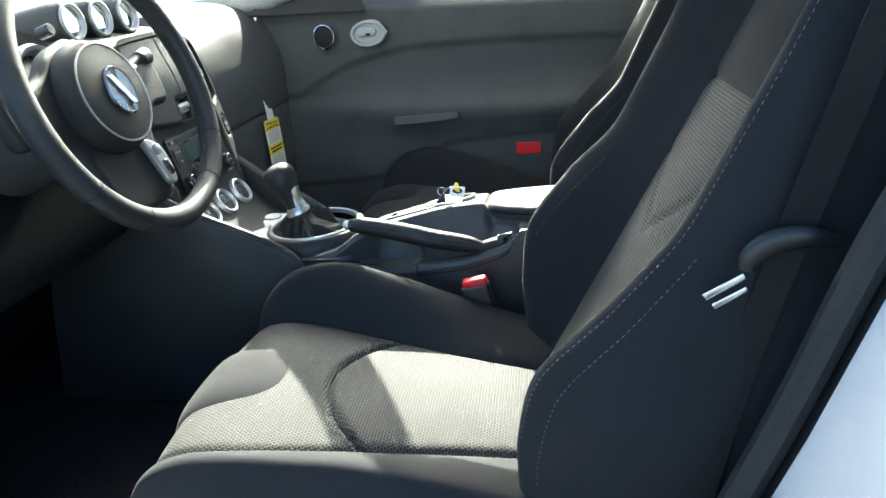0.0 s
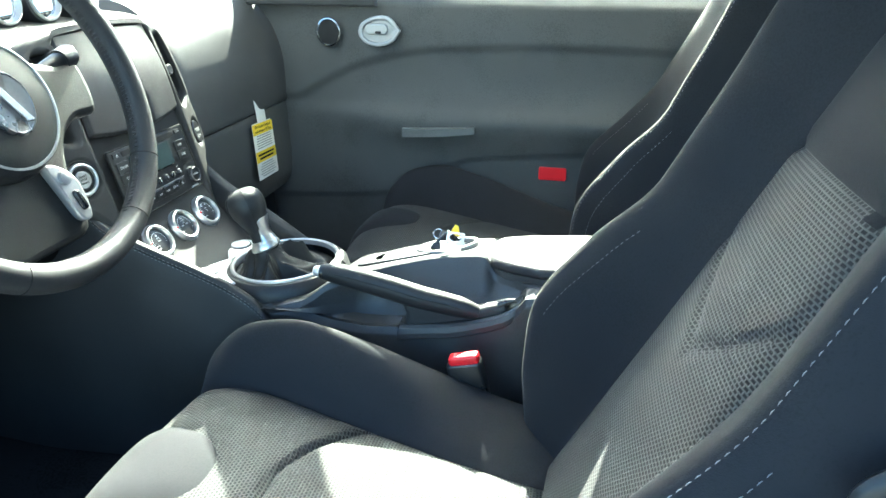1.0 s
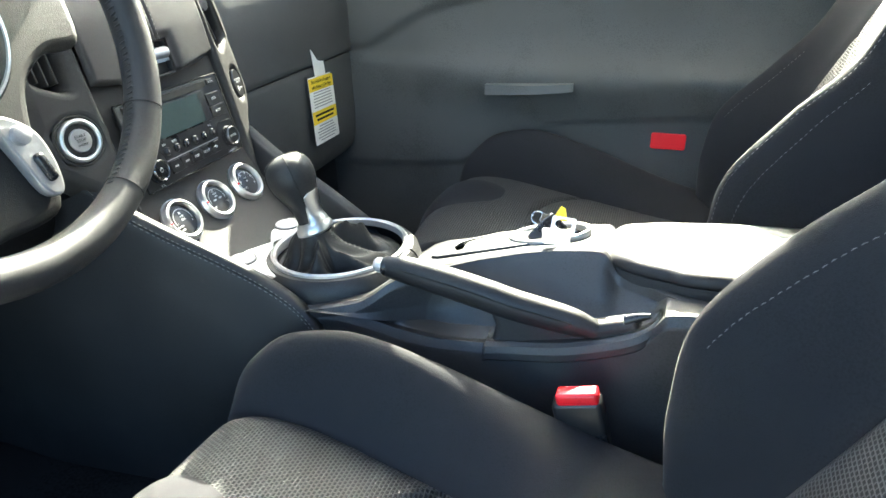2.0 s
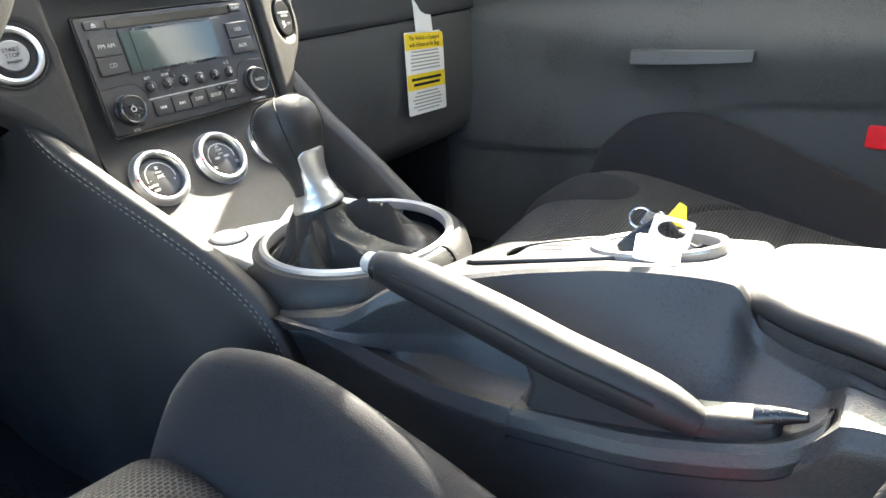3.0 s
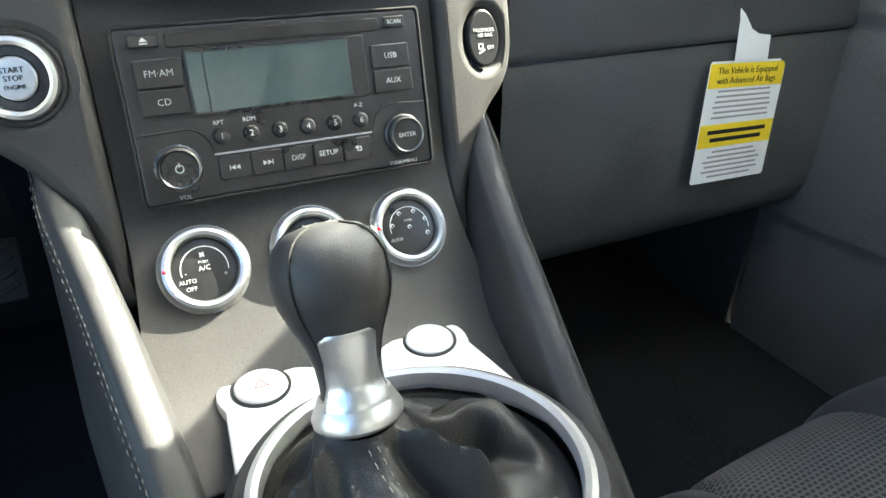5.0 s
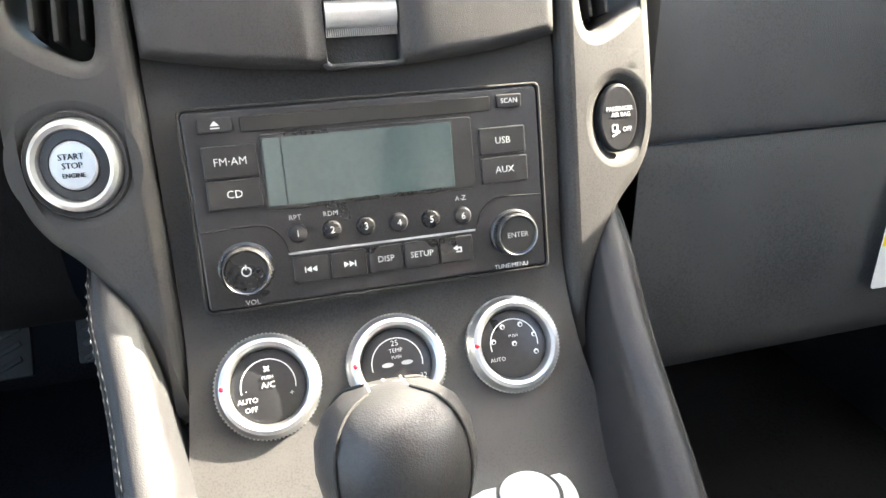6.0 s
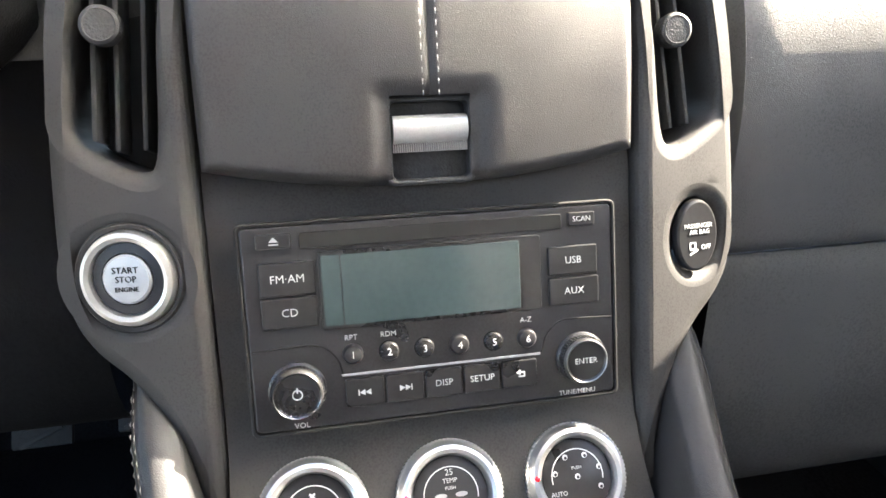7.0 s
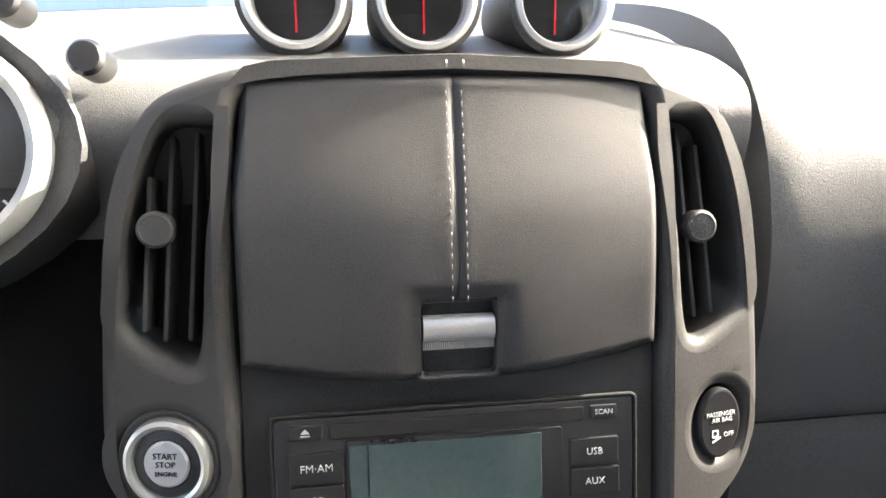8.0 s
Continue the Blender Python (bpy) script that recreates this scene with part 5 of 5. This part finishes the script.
        C2 = curve_at([(0.385, 0.205), (0.60, 0.222), (0.80, 0.205), (0.95, 0.190), (1.05, 0.155), (1.13, 0.10)], z)
        H2 = curve_at([(0.385, 0.245), (0.55, 0.268), (0.80, 0.252), (0.95, 0.235), (1.05, 0.195), (1.13, 0.13)], z)
        rise = curve_at([(0.385, 0.045), (0.46, 0.090), (0.545, 0.118), (0.64, 0.098), (0.74, 0.066), (0.85, 0.066), (0.95, 0.070), (1.05, 0.03), (1.13, 0.0)], z)
        if sg != inner:
            rise *= curve_at([(0.385, 0.95), (0.52, 0.85), (0.66, 0.62), (0.80, 0.55), (1.0, 0.5)], z)
        if a <= 0.42:
            y = a / 0.42 * W2
            d = 0.008 * (1 - (y / W2) ** 2) - 0.005 * math.exp(-((y - W2) / 0.008) ** 2)
            seam_z = 0.660 + 0.090 * (y / W2)
            d -= 0.006 * math.exp(-((z - seam_z) / 0.006) ** 2) + 0.006 * math.exp(-((z - 0.8403) / 0.007) ** 2)
        elif a <= 0.78:
            t = (a - 0.42) / 0.36
            y = W2 + (C2 - W2) * t
            d = rise * step(0, 1, t) ** 0.9 - 0.005 * math.exp(-((y - W2) / 0.008) ** 2)
        else:
            t = (a - 0.78) / 0.22
            y = C2 + (H2 - C2) * math.sin(t * math.pi / 2)
            d = rise - (0.16 + rise) * (1 - math.cos(t * math.pi / 2))
        d += extra
        return (x + nb.x * d, yc + sg * y, z + nb.z * d), (sg * y, z * 1.1)

    def mesh_zone(u, v):
        z = float(0.385 + 0.745 * u)
        y = abs(2 * v - 1) / 0.42
        return y < 1 and u < (55.5 - 2.2 * y ** 4) / 90

    part("seat_back", surface(back, 90, 100, lambda u, v: not mesh_zone(u, v)), SUEDE, seat, "dark suede-look backrest bolsters")
    part("back_insert", surface(back, 90, 100, mesh_zone), MESH_BACK, seat, "grey-black woven backrest centre")
    part("back_shell", tube([(0.33, yc, 0.40), (0.40, yc, 0.60), (0.48, yc, 0.80), (0.56, yc, 0.98), (0.62, yc, 1.10)], [0.235, 0.245, 0.235, 0.21, 0.12], 28, 0, 0.30, (-0.9, 0, 0.4)), PLASTIC, seat, "black plastic seat back shell")
    for sg in (-1, 1):
        row = [back(u, 0.5 + sg * 0.404) for u in np.linspace(0.10, 0.80, 60)]
        stitches([Vector(p) + nb * 0.0006 for p, _ in row], THREAD, seat, 0.0042, 0.0026, 0.00034, 0.0001, up=tuple(nb))
        row = [back(u, 0.5 + sg * 0.424) for u in np.linspace(0.05, 0.45, 40)]
        stitches([Vector(p) + nb * 0.0006 + Vector((0, 0.0006 * sg, 0)) for p, _ in row], THREAD, seat, 0.0042, 0.0026, 0.00034, 0.0001, up=tuple(nb))
        row = [back(u, 0.5 + sg * (0.345 - 0.10 * (u - 0.2))) for u in np.linspace(0.20, 0.40, 30)]
        stitches([Vector(p) + nb * 0.0006 for p, _ in row], THREAD_DARK, seat, 0.004, 0.0030, 0.0004, 0.0001, up=tuple(nb))
    part("seat_base", rbox((0.48, 0.40, 0.10), pose(-0.03, yc, 0.25), 0.02, 3), PLASTIC, seat, "black seat base")
    return seat


make_seat(-0.42, 1, 1, "black bucket driver's seat with sunlit woven fabric centre")
passenger_seat = make_seat(0.42, -1, 1, "black bucket passenger seat with woven fabric centre", 0.060)
passenger_seat.matrix_basis = Matrix.Translation((0.045, 0.42, 0.2))

# ---------- driver's seat belt ----------
belt = thing("seat_belt", (0.42, -0.67, 0.2), "black seat belt hanging beside the driver's seat", "seat belt")
bpts = smooth_path([(0.50, -0.69, 1.12), (0.47, -0.68, 0.98), (0.425, -0.672, 0.78), (0.385, -0.675, 0.60), (0.35, -0.69, 0.40), (0.34, -0.70, 0.24)], 40)
part("webbing", loft([[(p[0] - 0.015, p[1], p[2]), (p[0] + 0.015, p[1] - 0.008, p[2] + 0.006), (p[0] + 0.015, p[1] - 0.0095, p[2] + 0.006), (p[0] - 0.015, p[1] - 0.0015, p[2])] for p in bpts]), WEBBING, belt, "woven black webbing")
part("tongue_grip", tube([(0.450, -0.690, 0.752), (0.425, -0.690, 0.756), (0.400, -0.687, 0.750), (0.383, -0.686, 0.735), (0.380, -0.687, 0.722)], [0.006, 0.010, 0.012, 0.011, 0.007], 16, 24, 0.6, (0, -1, 0)), BUTTON, belt, "black plastic tongue grip")
tongue = part("tongue", rbox((0.040, 0.003, 0.007), pose(0.362, -0.687, 0.706, 0, -34, 0), 0.001), CHROME, belt, "polished metal belt tongue")
part("tongue_bar", rbox((0.034, 0.003, 0.006), pose(0.368, -0.687, 0.695, 0, -34, 0), 0.001), CHROME, belt)

# ---------- passenger door ----------
door = thing("passenger_door", (0.05, 0.70, 0.25), "black car door trim with silver handle and red reflector", "car door")


def door_skin(u, v):
    x = -0.62 + 1.30 * u
    z = 0.13 + 0.80 * v
    y = 0.690
    y -= 0.030 * math.exp(-((z - (0.60 + 0.03 * u)) / 0.060) ** 2) * step(0.10, 0.32, u)
    crease = curve_at([(-0.52, 0.66), (-0.36, 0.745), (-0.15, 0.79), (0.2, 0.80), (0.7, 0.79)], x)
    y += 0.010 * step(crease + 0.012, crease - 0.012, z) * step(0.62, 0.66, z)
    low = curve_at([(-0.62, 0.385), (-0.38, 0.399), (-0.232, 0.427), (-0.15, 0.472), (-0.076, 0.514), (0.139, 0.539), (0.5, 0.57)], x)
    y += 0.006 * step(low + 0.006, low - 0.006, z)
    y += 0.03 * step(0.89, 0.93, z)
    return (x, y, z), (x, z)


part("trim_panel", surface(door_skin, 100, 110), HAZED_TRIM, door, "grained black door trim")
part("door_shell", rbox((1.22, 0.07, 0.70), pose(0.08, 0.795, 0.565), 0.02, 3), PAINT, door, "white painted outer door")
hb = [tuple(p) for p in smooth_path([(0.235 * -1, 0.835), (-0.262, 0.866), (-0.300, 0.868), (-0.333, 0.852), (-0.342, 0.826), (-0.325, 0.804), (-0.290, 0.797), (-0.255, 0.808), (-0.235, 0.835)], 48)[:-1]]
hi = [(-0.290 + (x + 0.290) * 0.80, 0.832 + (z - 0.832) * 0.72) for x, z in hb]
DF = frame_of((0, 0.672, 0), (0, 0, 1), (0, -1, 0))
hand = part("handle_bezel", plate([[(x, z) for x, z in hb], [(x, z) for x, z in hi]], 0.010, DF, 0.003), SILVER, door, "satin silver handle bezel")
part("handle_dish", plate([[(x, z) for x, z in hi]], 0.003, DF, 0.0008), SILVER, hand)
part("handle_lever", plate([rounded(0.058, 0.026, 0.012, -0.296, 0.838)], 0.008, DF, 0.003, 0.003), SILVER, hand, "satin silver release lever")
part("lock_button", rbox((0.014, 0.006, 0.006), DF @ pose(-0.290, 0.831, 0.013), 0.002), BUTTON, hand)
tw = part("tweeter_ring", revolve([(0.035, 0), (0.034, 0.006), (0.031, 0.0075), (0.029, 0.005)], DF @ pose(-0.421, 0.828, 0.0), 40, (0.92, 1)), CHROME, door, "thin silver speaker ring")
part("speaker_grille", revolve([(0.030, 0.002), (0.015, 0.004), (0, 0.0045)], DF @ pose(-0.421, 0.828, 0.0), 40, (0.92, 1)), GAP, tw, "black speaker grille")
part("pull_handle", loft([[(x, 0.648 - 0.012 * math.sin(math.pi * t), z + dz) for dz in (-0.012 * (1 - 0.5 * t), 0.010)] + [(x, 0.664, z + dz) for dz in (0.010, -0.012 * (1 - 0.5 * t))] for t, x, z in [(t, -0.232 + 0.185 * t, 0.590 + 0.010 * t) for t in np.linspace(0, 1, 12)]]), PULL_GREY, door, "grey door pull insert")
part("reflector", plate([rounded(0.070, 0.034, 0.005, 0.152, 0.492)], 0.006, frame_of((0, 0.697, 0), (0, 0, 1), (0, -1, 0)), 0.0015), RED, door, "red plastic reflector")
# unseen panel added to keep the sun off the gear surround
sail = [(-0.64, 0.89), (-0.290, 0.89), (-0.298, 0.95), (-0.318, 1.01), (-0.35, 1.045), (-0.45, 0.99), (-0.58, 0.935)]
part("shade_sail", plate([sail], 0.03, frame_of((0, 0.675, 0), (0, 0, 1), (0, -1, 0)), 0.006), PLASTIC, door, "unseen black corner panel added for its shadow")
win = part("window_glass", rbox((0.72, 0.005, 0.36), pose(0.22, 0.68, 1.09, 14, 0, 0), 0.001), GLASS, door, "raised clear side window")
win.visible_shadow = False

# ---------- airbag information tag ----------
TG = frame_of((-0.549, 0.5235, 0.561), (-0.086, 0.07, 1), (1, 0.08, 0.08))
tag = thing("hang_tag", TG @ Vector((0, 0.14, 0)), "white and yellow airbag notice tag hanging from the glovebox", "paper tag")
card = part("card", plate([rounded(0.1285, 0.136, 0.004)], 0.0006, TG, 0.0001), PAPER, tag, "printed white card")
part("strap", plate([[(-0.026, 0.064), (0.030, 0.064), (0.024, 0.115), (-0.008, 0.158), (-0.042, 0.154), (-0.030, 0.110)]], 0.0006, TG, 0.0001), PAPER, tag)
for v in (0.0525, -0.0135):
    part("band", plate([rounded(0.1265, 0.026, 0.0005, 0, v)], 0.0003, TG, 0, 0.0006), YELLOW, card, "yellow heading band")
lettering("This Vehicle is Equipped", 0.0104, at(TG, 0, 0.0577, 0.0011), GAP, card)
lettering("with Advanced Air Bags", 0.0104, at(TG, 0, 0.0471, 0.0011), GAP, card)
random.seed(5)
for v, n in ((-0.0093, 0.100), (-0.0181, 0.088)):
    part("printed_bar", rbox((n, 0.0046, 0.0002), at(TG, 0, v, 0.0010), 0), GAP, card)
for k in range(6):
    part("printed_bar", rbox((0.072 + 0.028 * random.random(), 0.0022, 0.0002), at(TG, 0, 0.036 - 0.0058 * k, 0.0008), 0), GREY_INK, card)
for k in range(6):
    part("printed_bar", rbox((0.072 + 0.028 * random.random(), 0.0022, 0.0002), at(TG, 0, -0.032 - 0.0058 * k, 0.0008), 0), GREY_INK, card)

# ---------- keys and cards in the cup holder ----------
keys = thing("key_ring", (0.01, 0.034, 0.55), "bunch of keys with cardboard tag in the cup holder", "keys")
K0 = frame_of((0.030, -0.006, 0.582), (0.02, 0.72, 0.70), (0.12, -0.70, 0.72))
part("card_tag", plate([rounded(0.029, 0.023, 0.002), ellipse(0.0100, 0.0068, 0.0, 0.002, 24)], 0.0012, K0, 0.0003), PAPER, keys, "pale card tag with oval window")
part("card_back", plate([rounded(0.033, 0.024, 0.003)], 0.0010, frame_of((0.022, -0.006, 0.567), (-0.2, 0.85, 0.42), (0.2, -0.42, 0.88)), 0.0003), PAPER, keys, "second pale card behind it")
part("yellow_tag", plate([[(-0.010, -0.007), (0.009, -0.008), (0.004, 0.009), (-0.002, 0.011)]], 0.0010, frame_of((0.020, 0.050, 0.573), (0.1, 0.3, 0.95), (0.2, -0.9, 0.4)), 0.0003), YELLOW, keys, "folded yellow paper tag")
RING_AT = frame_of((-0.010, 0.052, 0.565), (0.0, 0.6, 0.8), (0.2, -0.7, 0.6))
part("ring", tube([RING_AT @ Vector((0.0085 * math.cos(a), 0.0085 * math.sin(a), 0)) for a in np.linspace(0, 2 * math.pi, 30, endpoint=False)], 0.0010, 8, 0, 1, RING_AT.to_3x3() @ Vector((0, 0, 1)), True), CHROME, keys, "metal split ring")
for k, (a, b) in enumerate(((20, 15), (-10, 30))):
    part("key", plate([[(-0.006, -0.008), (0.006, -0.008), (0.008, 0.010), (0.003, 0.014), (0.003, 0.040), (0, 0.043), (-0.002, 0.040), (-0.002, 0.014), (-0.008, 0.010)]], 0.002, frame_of((0.002 + 0.010 * k, 0.046, 0.566 - 0.006 * k), (0.9, -0.1 - 0.2 * k, -0.25), (0.1, -0.6, 0.8)), 0.0004), CHROME, keys, "steel key")
part("fob", rbox((0.030, 0.045, 0.010), frame_of((0.006, 0.030, 0.556), (0.5, 0.7, 0.35), (0.1, -0.75, 0.65)), 0.004, 3), BUTTON, keys, "black key fob")

# ---------- pedals ----------
for x, y, w in ((-0.86, -0.370, 0.062), (-0.87, -0.270, 0.050)):
    pd = thing("pedal", (x, y, 0.375), "metal-faced foot pedal with rubber grips", "pedal", "foot pedals")
    PM = frame_of((x, y, 0.390), (-0.55, 0, 0.83), (0.83, 0, 0.55))
    part("pad", rbox((w, 0.075, 0.010), PM, 0.003, 2), PEDAL, pd, "dull worn metal pad")
    for k in range(4):
        part("grip", rbox((w * 0.75, 0.006, 0.004), at(PM, 0, -0.026 + 0.017 * k, 0.006, 24), 0.001), RUBBER, pd, "black rubber grip")
    part("arm", tube([PM @ Vector((0, 0.02, -0.006)), PM @ Vector((0, 0.12, -0.05)), PM @ Vector((0.005, 0.26, -0.07))], 0.009, 10, 8), RUBBER, pd)
